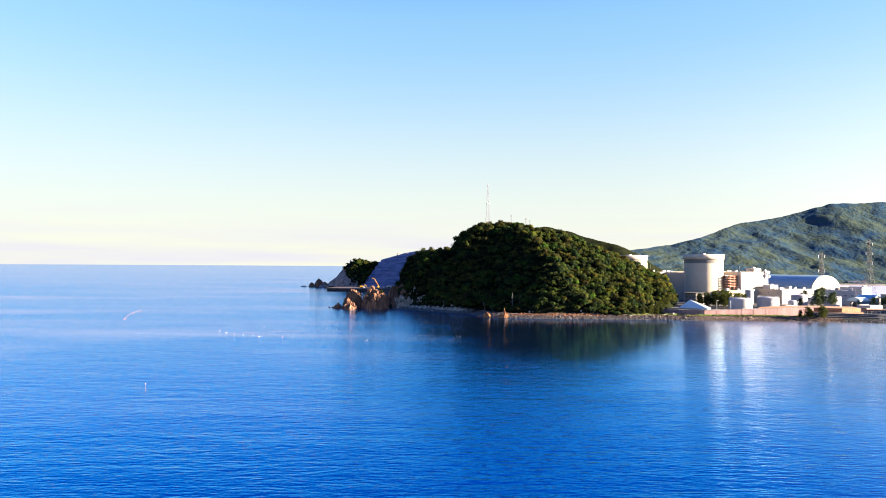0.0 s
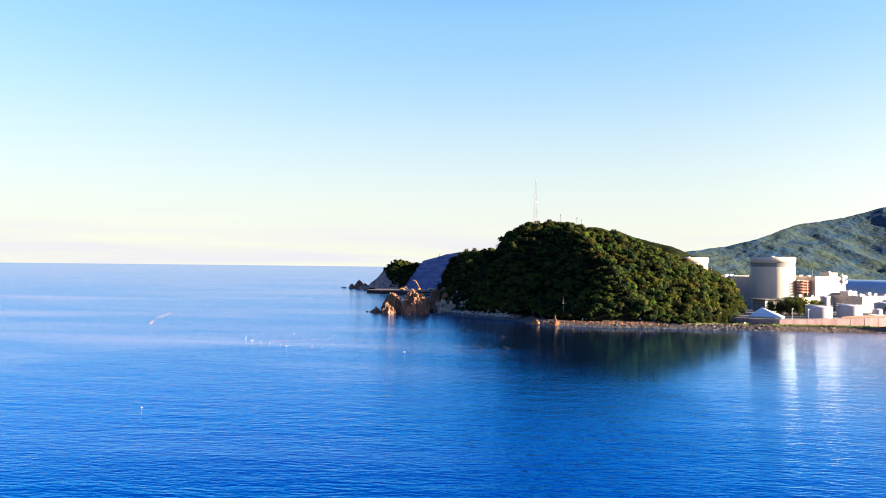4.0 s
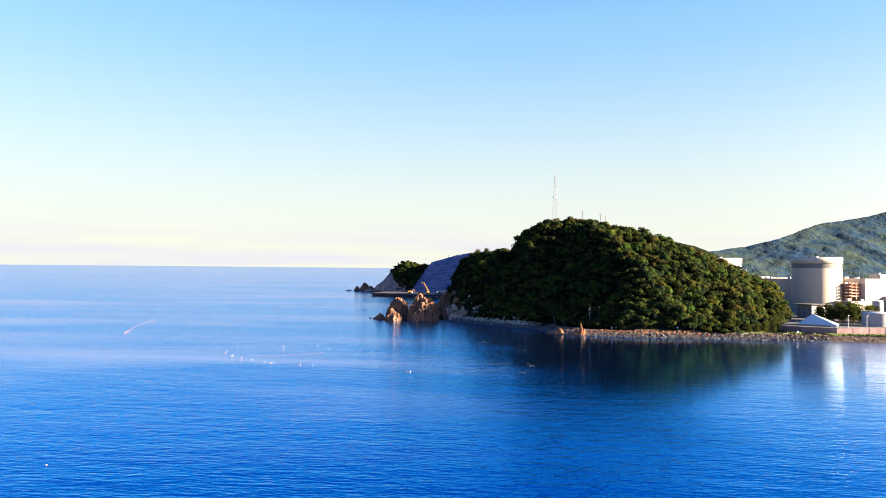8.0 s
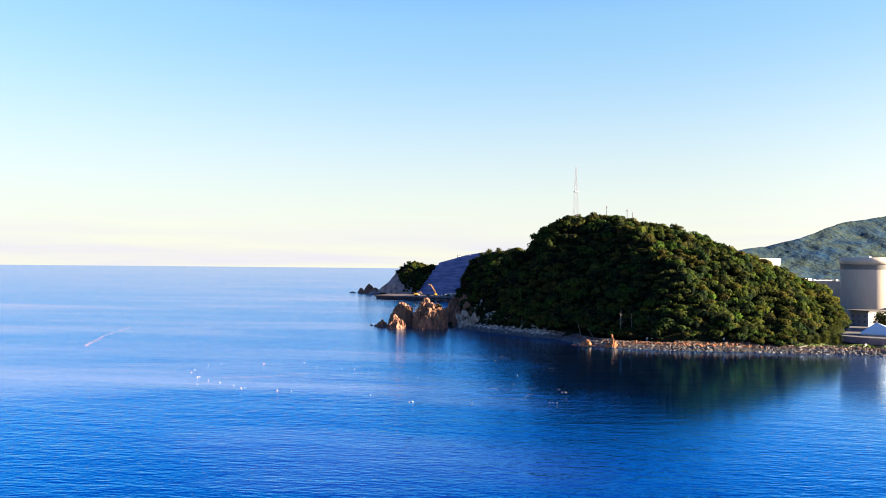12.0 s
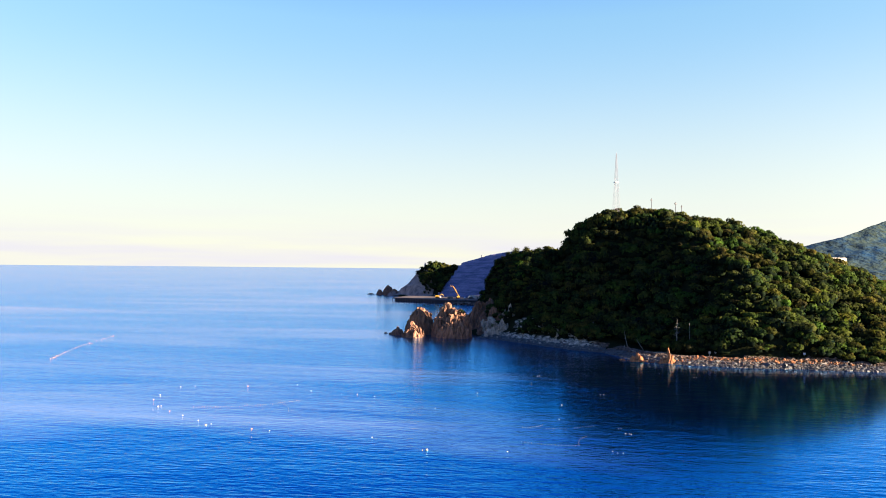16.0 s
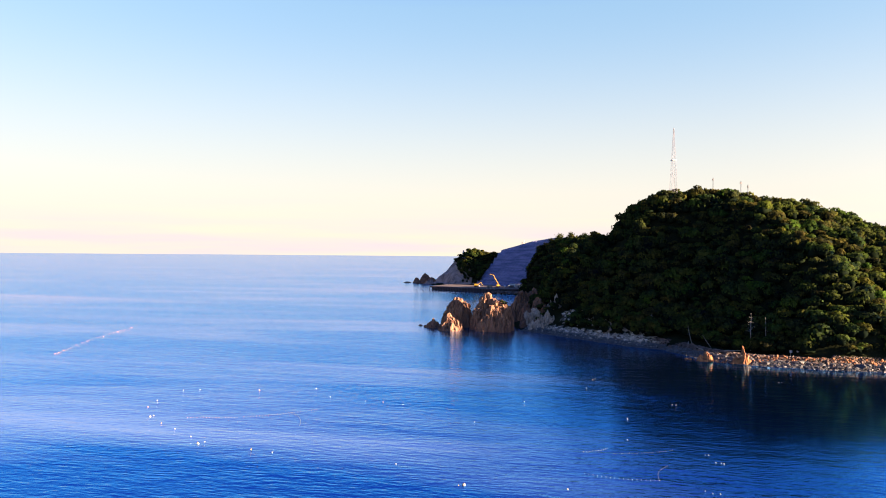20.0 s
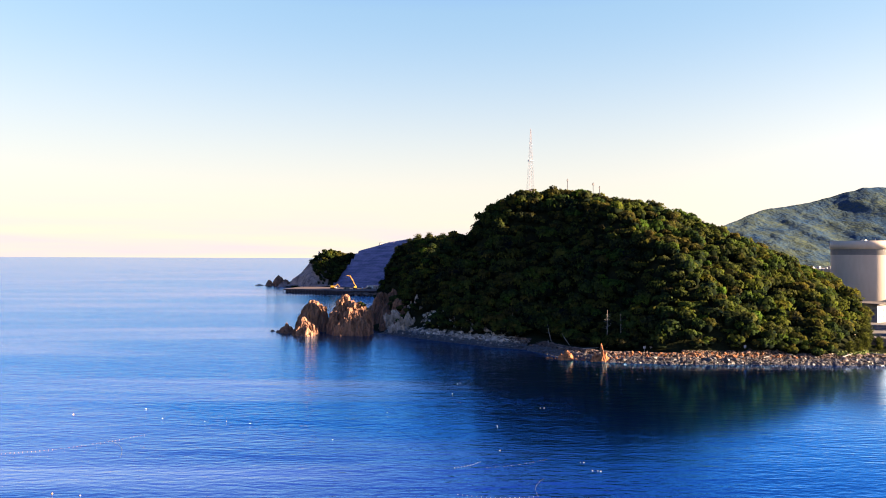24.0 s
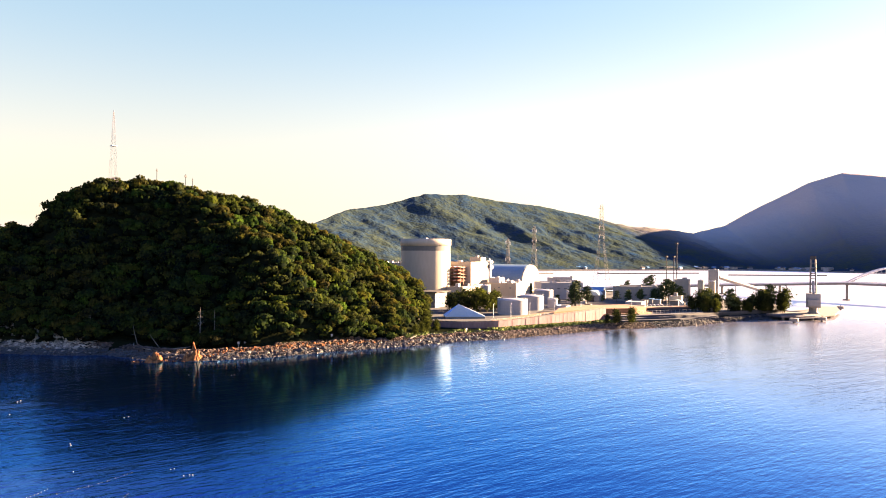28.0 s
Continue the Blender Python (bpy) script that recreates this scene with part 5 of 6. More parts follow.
def steel_frame(x, y, w, d, h, floors):
    t = thing("pipe_rack", at(x, y, YARD), "rust-red open steel pipe rack beside the reactor", "steel frame")
    n = 5
    for i in range(n):
        for yy in (0, d):
            part("column", boxm(w * i / (n - 1) - 0.2, w * i / (n - 1) + 0.2, yy - 0.2, yy + 0.2, 0, h), "red_steel", t)
    for k in range(floors):
        z = h - 1.0 - k * 2.4
        part("deck", boxm(-0.6, w + 0.6, -0.6, d + 0.6, z, z + 0.3), "red_steel", t)
        part("handrail", boxm(-0.6, w + 0.6, -0.6, -0.52, z + 0.95, z + 1.05), "red_steel", t)
        for j in range(3):
            part("pipe", beam(bmesh.new(), (-1, d * (j + 0.5) / 3, z + 0.8), (w + 1, d * (j + 0.5) / 3, z + 0.8), 0.28, 8), "white_steel" if j == 1 else "red_steel", t)
    return t


steel_frame(257, 632, 22, 9, 25.5, 5)

# dish tower
t = thing("antenna_tower", at(299, 652, 17.26), "pale tower with round microwave dishes on a roof", "antenna tower")
lattice(t, 17, 1.5, 1.1, 8, "white_steel", 0.22, 0.1)
part("platform", boxm(-2.2, 2.2, -2.2, 2.2, 10.2, 10.6), "white_steel", t)
part("platform", boxm(-2.2, 2.2, -2.2, 2.2, 15.2, 15.6), "white_steel", t)
for dx, dz, ang in ((-2.2, 17.0, 200), (2.2, 15.5, 160), (-2.0, 12.4, 230), (2.3, 11.5, 140)):
    bm = lathe([(0.01, 0.6), (0.9, 0.45), (1.6, 0.0), (1.75, -0.5), (1.7, -0.5), (1.5, 0.0), (0.01, 0.5)], 24)
    ob = part("dish", bm, "white", t, "round white microwave dish")
    ob.matrix_local = pose(dx, -1.5, dz, 90, 0, ang - 180)
for x, y, z0, h in ((272, 690, 31.7, 9), (205, 705, 31.2, 9), (281, 668, 31.7, 7), (303, 640, 17.26, 6)):
    t = thing("roof_mast", at(x, y, z0), "thin mast with a round white base on a roof", "mast", "roof masts")
    part("dome", lathe([(1.5, 0), (1.5, 0.8), (1.1, 1.6), (0.01, 2.0)], 20), "white", t)
    part("pole", beam(bmesh.new(), (0, 0, 1.9), (0, 0, h), 0.1, 5), "steel", t)

# tent-roofed store
t = thing("tent_shed", at(178, 537, YARD, -30) @ Matrix.Scale(0.9, 4), "blue and grey membrane tent shed with a pointed roof", "shed")
TENT = [(0, 0, 1.2), (24, 0, 1.2), (24, 15, 1.2), (0, 15, 1.2)]
for k, (m, lab) in enumerate((("roof_light", "grey-green membrane slope"), ("roof_light", ""), ("roof_light", ""), ("membrane", "bright blue membrane slope"))):
    p0, p1 = Vector(TENT[k]), Vector(TENT[(k + 1) % 4])
    bm, tip = bmesh.new(), Vector((8.5, 6.0, 8.2))
    hi = [bm.verts.new(v) for v in (p0, p1, tip)]
    lo = [bm.verts.new(v - Vector((0, 0, 0.25))) for v in (p0, p1, tip)]
    bm.faces.new(hi)
    bm.faces.new(lo[::-1])
    for i in range(3):
        bm.faces.new((hi[i], lo[i], lo[(i + 1) % 3], hi[(i + 1) % 3]))
    bmesh.ops.recalc_face_normals(bm, faces=bm.faces)
    part("roof", bm, m, t, lab)
for w_ in ((0.3, 23.7, 0.3, 0.5), (0.3, 23.7, 14.5, 14.7), (0.3, 0.5, 0.51, 14.49), (23.5, 23.7, 0.51, 14.49)):
    part("skirt_wall", boxm(*w_, 0, 1.1), "vault", t)
block("hut", 182, 574, 10, 8, 8.5, "roof_dark", "dark timber hut beside the tent shed", roof="roof_dark")

# bow-roofed boathouse
t = thing("boat_house", at(343, 596, YARD, -60), "small grey house with a bowed gable", "house")
n = 12
part("wall", boxm(0, 12, 0, 14, 0, 4.5), "wall_grey", t)
part("gable", prism([(0, 4.5)] + [(6 - 6 * math.cos(math.pi * i / n), 4.5 + 3.2 * math.sin(math.pi * i / n)) for i in range(n + 1)], 0.1, 13.9), "roof_light", t)
part("door", boxm(3.5, 8.5, -0.12, -0.004, 0, 3.8), "dark_steel", t)

# ---------------------------------------------------------------- sea wall
WALL = [(160, 526), (170, 510), (184, 501), (212, 501.5), (240, 502.5), (266, 505)]
line, arc_len = resample(WALL, 40)
t = thing("sea_wall", pose(0, 0, 0), "weathered pinkish concrete sea wall in long panels", "sea wall", kind="structure")
for k, (a, b) in enumerate(zip(line, line[1:])):
    d = Vector((b[0] - a[0], b[1] - a[1], 0))
    n = d.length
    crest = float(np.interp(a[0], [160, 184, 212, 262], [5.6, 6.3, 7.3, 9.0]))
    bm = boxm(0.006, n - 0.006, -0.25, 0.25 , 1.2, crest - 0.4 + 0.02 * (k % 2), bevel=0.04)
    p = part("panel", bm, "wall_pink", t)
    p.matrix_local = Matrix.Translation((a[0], a[1], 0)) @ pose(0, 0, 0, 0, 0, math.degrees(math.atan2(d.y, d.x)))
    if k % 3 == 0:
        p = part("rib", boxm(-0.13, 0.13, -0.36, -0.26, 1.2, crest - 0.75, bevel=0.05), "wall_pink", t)
        p.matrix_local = Matrix.Translation((a[0], a[1], 0)) @ pose(0, 0, 0, 0, 0, math.degrees(math.atan2(d.y, d.x)))
    if k > 17:
        p = part("footing", boxm(0.02, n - 0.02, -1.3, -0.27, 0.6, 1.9, bevel=0.05), "wall_grey", t, "pale concrete footing ledge")
        p.matrix_local = Matrix.Translation((a[0], a[1], 0)) @ pose(0, 0, 0, 0, 0, math.degrees(math.atan2(d.y, d.x)))
    bm = boxm(0.0, n, -0.4, 0.4, crest - 0.34, crest, bevel=0.05)
    p = part("coping", bm, "concrete", t)
    p.matrix_local = Matrix.Translation((a[0], a[1], 0)) @ pose(0, 0, 0, 0, 0, math.degrees(math.atan2(d.y, d.x)))

ob = part("ground_bank", slab([(188, 503.5), (214, 503), (262, 505.5), (284, 496), (300, 500), (298, 530), (262, 535), (238, 530), (208, 518), (188, 511)], 4.0, 5.4), "ochre")
tagged(ob, "bank of bare ochre earth behind the sea wall", "earth bank", kind="structure")
ob = part("ground_bank", slab([(226, 505), (264, 508), (284, 500), (300, 504), (304, 522), (276, 532), (246, 522)], 5.3, 8.3), "ochre")
tagged(ob, "raised bank of bare ochre earth behind the sea wall", "earth bank", kind="structure")
ob = part("retaining_wall", slab([(306, 508), (344, 495), (350, 506), (313, 520)], 1.0, 6.4), "shaded_concrete")
tagged(ob, "blue-grey concrete retaining wall above the revetment", "retaining wall", kind="structure")
ob = part("ground_bank", slab([(307, 508.5), (343.5, 496), (349, 506), (313.5, 519)], 6.404, 6.9), "ochre")
tagged(ob, "bank of bare ochre earth near the east shore", "earth bank", kind="structure")
for k, (y0, zt) in enumerate(((476, 3.2), (479.5, 4.1), (483, 5.0))):
    ob = part("revetment_step", slab([(262, y0 + 13), (298, y0 + 3), (334, y0 + 3), (336, y0 + 8), (300, y0 + 8), (264, y0 + 18)], 0.5, zt), "shaded_concrete")
    tagged(ob, "broad grey concrete step of the shore revetment", "revetment", "revetment steps", "structure")

# grass on the bank in front of the wall
x, y = along([(126, 492), (150, 495), (170, 491), (218, 491), (262, 490)], 11000, 0, 10)
g = 0.5 + fbm(x / 7, y / 7, 3, 77)
ok = g > 0.38
x, y = x[ok], y[ok]
q = spray(np.random.RandomState(5), len(x), np.stack([x, y, np.maximum(height(x, y), 1.0) + 0.35], 1), np.full(len(x), 0.5))
ob = mesh("bank_grass", q.reshape(-1, 3), np.arange(len(x) * 4).reshape(-1, 4), "grass")
tagged(ob, "patchy green weeds on the bank below the sea wall", "weeds", kind="stuff")

# ---------------------------------------------------------------- trees round the plant
PINE = "dark green pine tree standing in the plant yard"
BROAD = "dense green broadleaf tree beside the plant"
for x, y, h in ((300, 562, 15), (305, 566, 17), (310, 560, 12), (298, 556, 9), (262, 612, 9), (306, 570, 11), (292, 556, 6), (350, 570, 9), (358, 566, 9.5), (366, 562, 10), (374, 557, 9), (340, 574, 6), (382, 556, 13), (386, 553, 17), (390, 552, 15), (394, 549, 12), (380, 560, 10), (396, 553, 10), (470, 640, 14), (440, 636, 12), (330, 640, 12), (426, 600, 18), (288, 566, 8), (314, 566, 13), (354, 563, 9), (362, 559, 9), (378, 552, 8), (388, 549, 9), (432, 590, 15), (448, 600, 13)):
    tree(x, y, h, "pine", PINE)
for x, y, h in ((211, 563, 10), (216, 559, 11), (222, 557, 11), (228, 560, 10), (234, 564, 11), (219, 568, 12), (227, 572, 13), (240, 573, 11), (206, 569, 9), (234, 577, 12), (245, 576, 10), (214, 577, 11), (224, 581, 12), (208, 576, 10), (172, 574, 10), (178, 580, 10), (166, 566, 9)):
    tree(x, y, h, "broadleaf", BROAD)
for x, y, h in ((150, 512, 6.5), (154, 518, 7), (158, 524, 7.5), (163, 533, 8), (168, 541, 9), (146, 506, 6), (140, 501, 5.5), (152, 507, 5), (134, 497, 5), (161, 528, 6.5), (157, 514, 5), (172, 548, 9)):
    tree(x, y, h, "broadleaf", "bushy evergreen tree at the wooded hill's end", float(height(np.array([x * 1.0]), np.array([y * 1.0]))[0]) - 0.4, "trees at the hill's end")
for x, y, h, z in ((251, 484, 7.5, 2.2), (254, 486, 6, 2.2), (259, 481, 8.5, 2.0), (263, 484, 6, 2.2), (247, 487, 5, 2.2)):
    tree(x, y, h, "broadleaf", "lone bushy tree on the bank below the sea wall", z)
# trees added at the grove's west end to shade the bank
for x, y, h in ((341, 486, 9), (338, 491, 11), (343, 495, 12), (336, 497, 9), (346, 500, 13), (351, 497, 14), (340, 502, 10), (333, 488, 6)):
    tree(x, y, h, "broadleaf", "tall tree in the grove at the eastern point", 3.0, "grove at the point")
for k in range(34):
    u = k / 33
    x, y = 347 + 48 * u + rs.uniform(-3, 3), 494 - 19 * u + rs.uniform(-5, 5)
    h = rs.uniform(9, 12.5) if u < 0.28 else (rs.uniform(5.5, 9.5) if u < 0.6 else rs.uniform(8, 14.5))
    tree(x, y, h if k % 7 else h + 3, "pine" if k % 7 == 0 or (u < 0.28 and k % 2) else "broadleaf", "tall tree in the grove at the eastern point" if h > 8 else "low bushy tree in the grove at the eastern point", 3.0, "grove at the point")



# ---------------------------------------------------------------- pylons, masts, street lamps
def pylon(x, y, z, h, w, arms, material, label, tip="white_steel"):
    t = thing("power_pylon", pose(x, y, z, 0, 0, 25), label, "power pylon", "power pylons")
    lattice(t, h * 0.46, w / 2, w * 0.19, 6, material, 0.17, 0.07)
    lattice(t, h * 0.54, w * 0.19, w * 0.08, 9, material, 0.13, 0.06, h * 0.46)
    for k in range(arms):
        zz = h * (0.62 + 0.33 * k / max(1, arms - 1))
        n = w * 0.55
        arm = beam(bmesh.new(), (-n, 0, zz), (n, 0, zz), 0.22, 4)
        beam(arm, (-n, 0, zz), (0, 0, zz + 2.2), 0.14, 4)
        beam(arm, (n, 0, zz), (0, 0, zz + 2.2), 0.14, 4)
        a = part("arm", arm, material, t)
        for s in (-1, 1):
            part("insulator", beam(bmesh.new(), (s * n, 0, zz - 0.2), (s * n, 0, zz - 3.4), 0.3, 6), tip, a, "pale insulator string")


pylon(504, 826, 2.4, 69, 11, 3, "dark_steel", "dark steel pylon with pale insulators")
pylon(586, 798, 2.4, 96, 17, 4, "pylon_grey", "very tall grey steel lattice pylon")
pylon(414, 766, YARD, 50, 9, 2, "pylon_grey", "slim steel lattice pylon behind the halls")
for x, y, h, m in ((451, 604, 34, "dark_steel"), (455.5, 600, 34, "dark_steel"), (503, 632, 46, "dark_steel")):
    t = thing("chimney_mast", pose(x, y, 3), "tall slender mast with a small head platform", "mast", "slender masts")
    part("pole", beam(bmesh.new(), (0, 0, 0), (0, 0, h), 0.42, 8, 0.3), m, t)
    part("head", boxm(-1.0, 1.0, -1.0, 1.0, h, h + 1.2, bevel=0.1), m, t)
for x, y in ((226, 524), (214, 526), (243, 522), (262, 520), (205, 530), (300, 515), (330, 512)):
    t = thing("street_lamp", pose(x, y, YARD, 0, 0, 40), "slim grey street lamp in the yard", "street lamp", "yard lamps")
    part("pole", beam(bmesh.new(), (0, 0, 0), (0, 0, 7), 0.13, 6, 0.09), "white_steel", t)
    part("arm", beam(bmesh.new(), (0, 0, 6.9), (1.4, 0, 7.2), 0.08, 5), "white_steel", t)
    part("lamp_head", boxm(1.2, 2.0, -0.18, 0.18, 7.08, 7.3, bevel=0.04), "white_steel", t)


# ---------------------------------------------------------------- yard clutter
def yard_car(x, y, turn, paint, label):
    t = thing("parked_car", at(x, y, YARD, turn), label, "car", "cars in the yard")
    part("body", prism([(-2.1, 0.35), (2.1, 0.35), (2.15, 0.85), (1.3, 0.95), (0.7, 1.45), (-1.2, 1.45), (-2.0, 0.95), (-2.15, 0.8)], -0.85, 0.85), paint, t)
    part("windscreen", boxm(0.72, 0.98, -0.7, 0.7, 0.98, 1.3), "glass", t)
    for sx in (-1.35, 1.35):
        for sy in (-0.82, 0.82):
            w = part("wheel", lathe([(0.32, -0.1), (0.32, 0.1)], 12), "dark_steel", t)
            w.matrix_local = pose(sx, sy, 0.32, 90)


for k in range(34):
    yard_car(300 + (k % 17) * 3.0 * 0.94 + (k // 17) * 6, 534 - (k % 17) * 0.9 + (k // 17) * 14, 110 + rs.uniform(-4, 4), ("white", "steel", "dark_steel", "white", "roof_blue")[rs.randint(5)], "small car parked in a row in the yard")
for k in range(10):
    x, y = rs.uniform(268, 420), rs.uniform(512, 556)
    if any(math.hypot(x - o.location.x, y - o.location.y) < 9 for o in bpy.data.objects if o.parent is None and o.get("group") in ("storage tanks", "plant buildings")):
        continue
    w, d, h = rs.uniform(3, 8), rs.uniform(2.5, 5), rs.uniform(2.4, 4.5)
    t = thing("yard_shed", at(x, y, YARD, TURN + rs.uniform(-6, 6)), "small plain shed standing in the plant yard", "shed", "yard sheds")
    part("wall", boxm(0, w, 0, d, 0, h, bevel=0.04), ("concrete", "wall_grey", "wall_grey", "concrete")[k % 4], t)
    part("roof", boxm(-0.3, w + 0.3, -0.3, d + 0.3, h + 0.004, h + 0.22), ("roof_dark", "roof_blue", "roof_light", "roof_dark")[k % 4], t)
    part("door", boxm(w * 0.3, w * 0.3 + 1.0, -0.06, -0.004, 0, 2.0), "dark_steel", t)
t = thing("yard_fence", pose(0, 0, 0), "thin steel mesh fence along the sea wall's yard", "fence")
fl, _ = resample([(184, 506), (212, 507), (262, 510), (300, 497), (345, 489), (380, 482)], 70)
for a, b in zip(fl, fl[1:]):
    p = part("post", boxm(-0.05, 0.05, -0.05, 0.05, 0, 2.0), "steel", t)
    p.location = (a[0], a[1], YARD + 0.9 * (214 < a[0] < 290))
    for zz in (0.9, 1.9):
        part("rail", beam(bmesh.new(), (a[0], a[1], YARD + zz + 0.9 * (214 < a[0] < 290)), (b[0], b[1], YARD + zz + 0.9 * (214 < b[0] < 290)), 0.03, 3), "steel", t)

# ---------------------------------------------------------------- quay below the cutting
ob = part("quay_deck", slab([(-178, 956), (-140, 934), (-102, 916), (-64, 926), (-58, 962), (-100, 990), (-150, 1004), (-168, 1004)], 2.7, 3.9), "quay")
tagged(ob, "flat reddish-brown quay deck on dark piles", "quay", kind="structure")
ob = part("quay_face", slab([(-176, 957.5), (-140, 935.5), (-102, 917.5), (-66, 927.5), (-60, 960), (-150, 1000), (-166, 1000)], -2, 2.69), "dark_steel")
tagged(ob, "shadowy sheet-pile face of the quay", "quay wall", kind="structure")
edge, _ = resample([(-178.3, 955.6), (-140, 933.5), (-102, 915.5), (-66, 925.4)], 34)
t = thing("quay_fenders", pose(0, 0, 0), "row of dark fender piles along the quay", "fender")
for a in edge:
    p = part("pile", beam(bmesh.new(), (0, 0, -2), (0, 0, 3.6), 0.35, 6), "dark_steel", t)
    p.location = (a[0], a[1], 0)
x, y = along([(-60, 900), (-86, 904), (-102, 913)], 400, -6, 6)
stones("breakwater_stones", x, y, 0.2 + rs.uniform(0, 1.8, len(x)), rs.uniform(0.9, 2.0, len(x)), "riprap", "dark rubble breakwater beside the quay")

t = thing("crawler_crane", pose(-104, 962, 3.9, 0, 0, 20) @ Matrix.Scale(0.62, 4), "yellow crawler crane with a raised lattice boom", "crane")
part("track", boxm(-3, 3, -2.6, -1.5, 0, 1.3, bevel=0.2), "dark_steel", t)
part("track", boxm(-3, 3, 1.5, 2.6, 0, 1.3, bevel=0.2), "dark_steel", t)
part("cab", boxm(-2.5, 3, -1.8, 1.8, 1.35, 4.2, bevel=0.2), "yellow", t)
boom = bmesh.new()
for sx, sz in ((0, -0.8), (0, 0.8)):
    beam(boom, (2 + sx, -0.8, 3 + sz), (-9 + sx, -0.5, 22 + sz * 0.6), 0.35, 4)
    beam(boom, (2 + sx, 0.8, 3 + sz), (-9 + sx, 0.5, 22 + sz * 0.6), 0.35, 4)
for k in range(9):
    a, b = k / 9, (k + 1) / 9
    beam(boom, (2 - 11 * a, -0.7, 2.6 + 19 * a), (2 - 11 * b, 0.7, 3.4 + 19 * b), 0.2, 3)
    beam(boom, (2 - 11 * a, 0.7, 2.6 + 19 * a), (2 - 11 * b, -0.7, 3.4 + 19 * b), 0.2, 3)
part("boom", boom, "yellow", t)
part("jib", beam(bmesh.new(), (-9, 0, 22), (-14.5, 0, 22.6), 0.4, 5), "yellow", t)
part("hoist_rope", beam(bmesh.new(), (-14.5, 0, 22.4), (-14.5, 0, 10), 0.08, 4), "dark_steel", t)
for x, y, a in ((-127, 957, 10),):
    t = thing("excavator", pose(x, y, 3.9, 0, 0, a), "yellow tracked excavator on the quay", "excavator", "excavators")
    part("track", boxm(-2.2, 2.2, -1.7, -0.9, 0, 1.0, bevel=0.15), "dark_steel", t)
    part("track", boxm(-2.2, 2.2, 0.9, 1.7, 0, 1.0, bevel=0.15), "dark_steel", t)
    part("cab", boxm(-2.2, 1.8, -1.5, 1.5, 1.02, 3.3, bevel=0.2), "yellow", t)
    arm = beam(bmesh.new(), (1.8, 0, 2), (5, 0, 5), 0.35, 5)
    beam(arm, (5, 0, 5), (7.2, 0, 2.2), 0.28, 5)
    part("arm", arm, "yellow", t)
    part("bucket", boxm(6.7, 7.9, -0.7, 0.7, 1.2, 2.2, bevel=0.2), "dark_steel", t)
for x, y, w, d, h, m, lab in ((-84, 958, 12, 5, 3.2, "wall_grey", "pale grey site hut on the quay"), (-70, 950, 9, 5, 4.6, "wall_grey", "grey site hut on the quay"), (-76, 966, 14, 5, 3.0, "wall_grey", "pale grey site hut on the quay"), (-92, 975, 8, 4, 3, "roof_light", "pale blue site hut on the quay"), (-114, 948, 6, 2.5, 2.4, "concrete", "stack of concrete slabs on the quay")):
    t = thing("site_hut", pose(x, y, 3.9, 0, 0, 15), lab, "site hut", "quay huts")
    part("wall", boxm(0, w, 0, d, 0, h, bevel=0.05), m, t)
    part("roof", boxm(-0.2, w + 0.2, -0.2, d + 0.2, h + 0.004, h + 0.2), "wall_grey", t)
    part("door", boxm(w * 0.2, w * 0.2 + 0.9, -0.06, -0.004, 0, min(2.0, h - 0.3)), "roof_dark", t)
for k in range(5):
    x, y = rs.uniform(-150, -80), rs.uniform(955, 975)
    t = thing("parked_car", pose(x, y, 3.9, 0, 0, rs.uniform(0, 360)), "small parked van on the quay", "car", "parked vans")
    part("body", prism([(-2.1, 0.4), (2.1, 0.4), (2.1, 1.1), (1.4, 1.9), (-2.0, 1.9), (-2.1, 1.2)], -0.85, 0.85), ("wall_grey", "steel", "roof_dark")[k % 3], t)
    for sx in (-1.3, 1.3):
        for sy in (-0.8, 0.8):
            p = part("wheel", lathe([(0.36, -0.1), (0.36, 0.1)], 12), "dark_steel", t)
            p.matrix_local = pose(sx, sy, 0.36, 90)

z = float(height(np.array([-86.0]), np.array([1100.0]))[0])
t = thing("ridge_hut", pose(-86, 1100, z - 0.2, 0, 0, 20), "small pale equipment hut on the ridge above the cutting", "hut")
part("wall", boxm(-1.9, 1.9, -1.6, 1.6, 0, 3.4, bevel=0.05), "wall_grey", t)
part("roof", boxm(-2.2, 2.2, -1.9, 1.9, 3.404, 3.7, bevel=0.04), "roof_dark", t)
part("door", boxm(-0.45, 0.45, -1.66, -1.604, 0.1, 2.1), "roof_dark", t)
part("aerial", beam(bmesh.new(), (1.4, 1.0, 3.71), (1.4, 1.0, 6.2), 0.08, 5), "steel", t)

z = float(height(np.array([-164.0]), np.array([1100.0]))[0])
t = thing("lighthouse", pose(-164, 1100, z - 0.3) @ Matrix.Scale(1.05, 4), "small white lighthouse on top of the headland", "lighthouse")
part("tower", lathe([(1.7, 0), (1.3, 7.2)], 20), "white", t)
part("gallery", lathe([(1.2, 7.21), (1.9, 7.3), (1.9, 7.6), (1.0, 7.7)], 20), "white", t)
part("lantern", lathe([(0.9, 7.71), (0.9, 9.2)], 12), "glass", t)
part("cap", lathe([(1.15, 9.21), (0.6, 9.9), (0.01, 10.3)], 16), "white", t)

# ---------------------------------------------------------------- coal jetty and ship loader at the eastern point
ob = part("jetty_deck", slab([(372, 462), (388, 450), (412, 450), (444, 462), (478, 480), (472, 488), (432, 478), (400, 478), (376, 474)], 1.7, 2.9), "jetty")
tagged(ob, "low concrete jetty deck at the eastern point", "jetty", kind="structure")
t = thing("jetty_piles", pose(0, 0, 0), "rows of round concrete piles carrying the jetty", "pile")
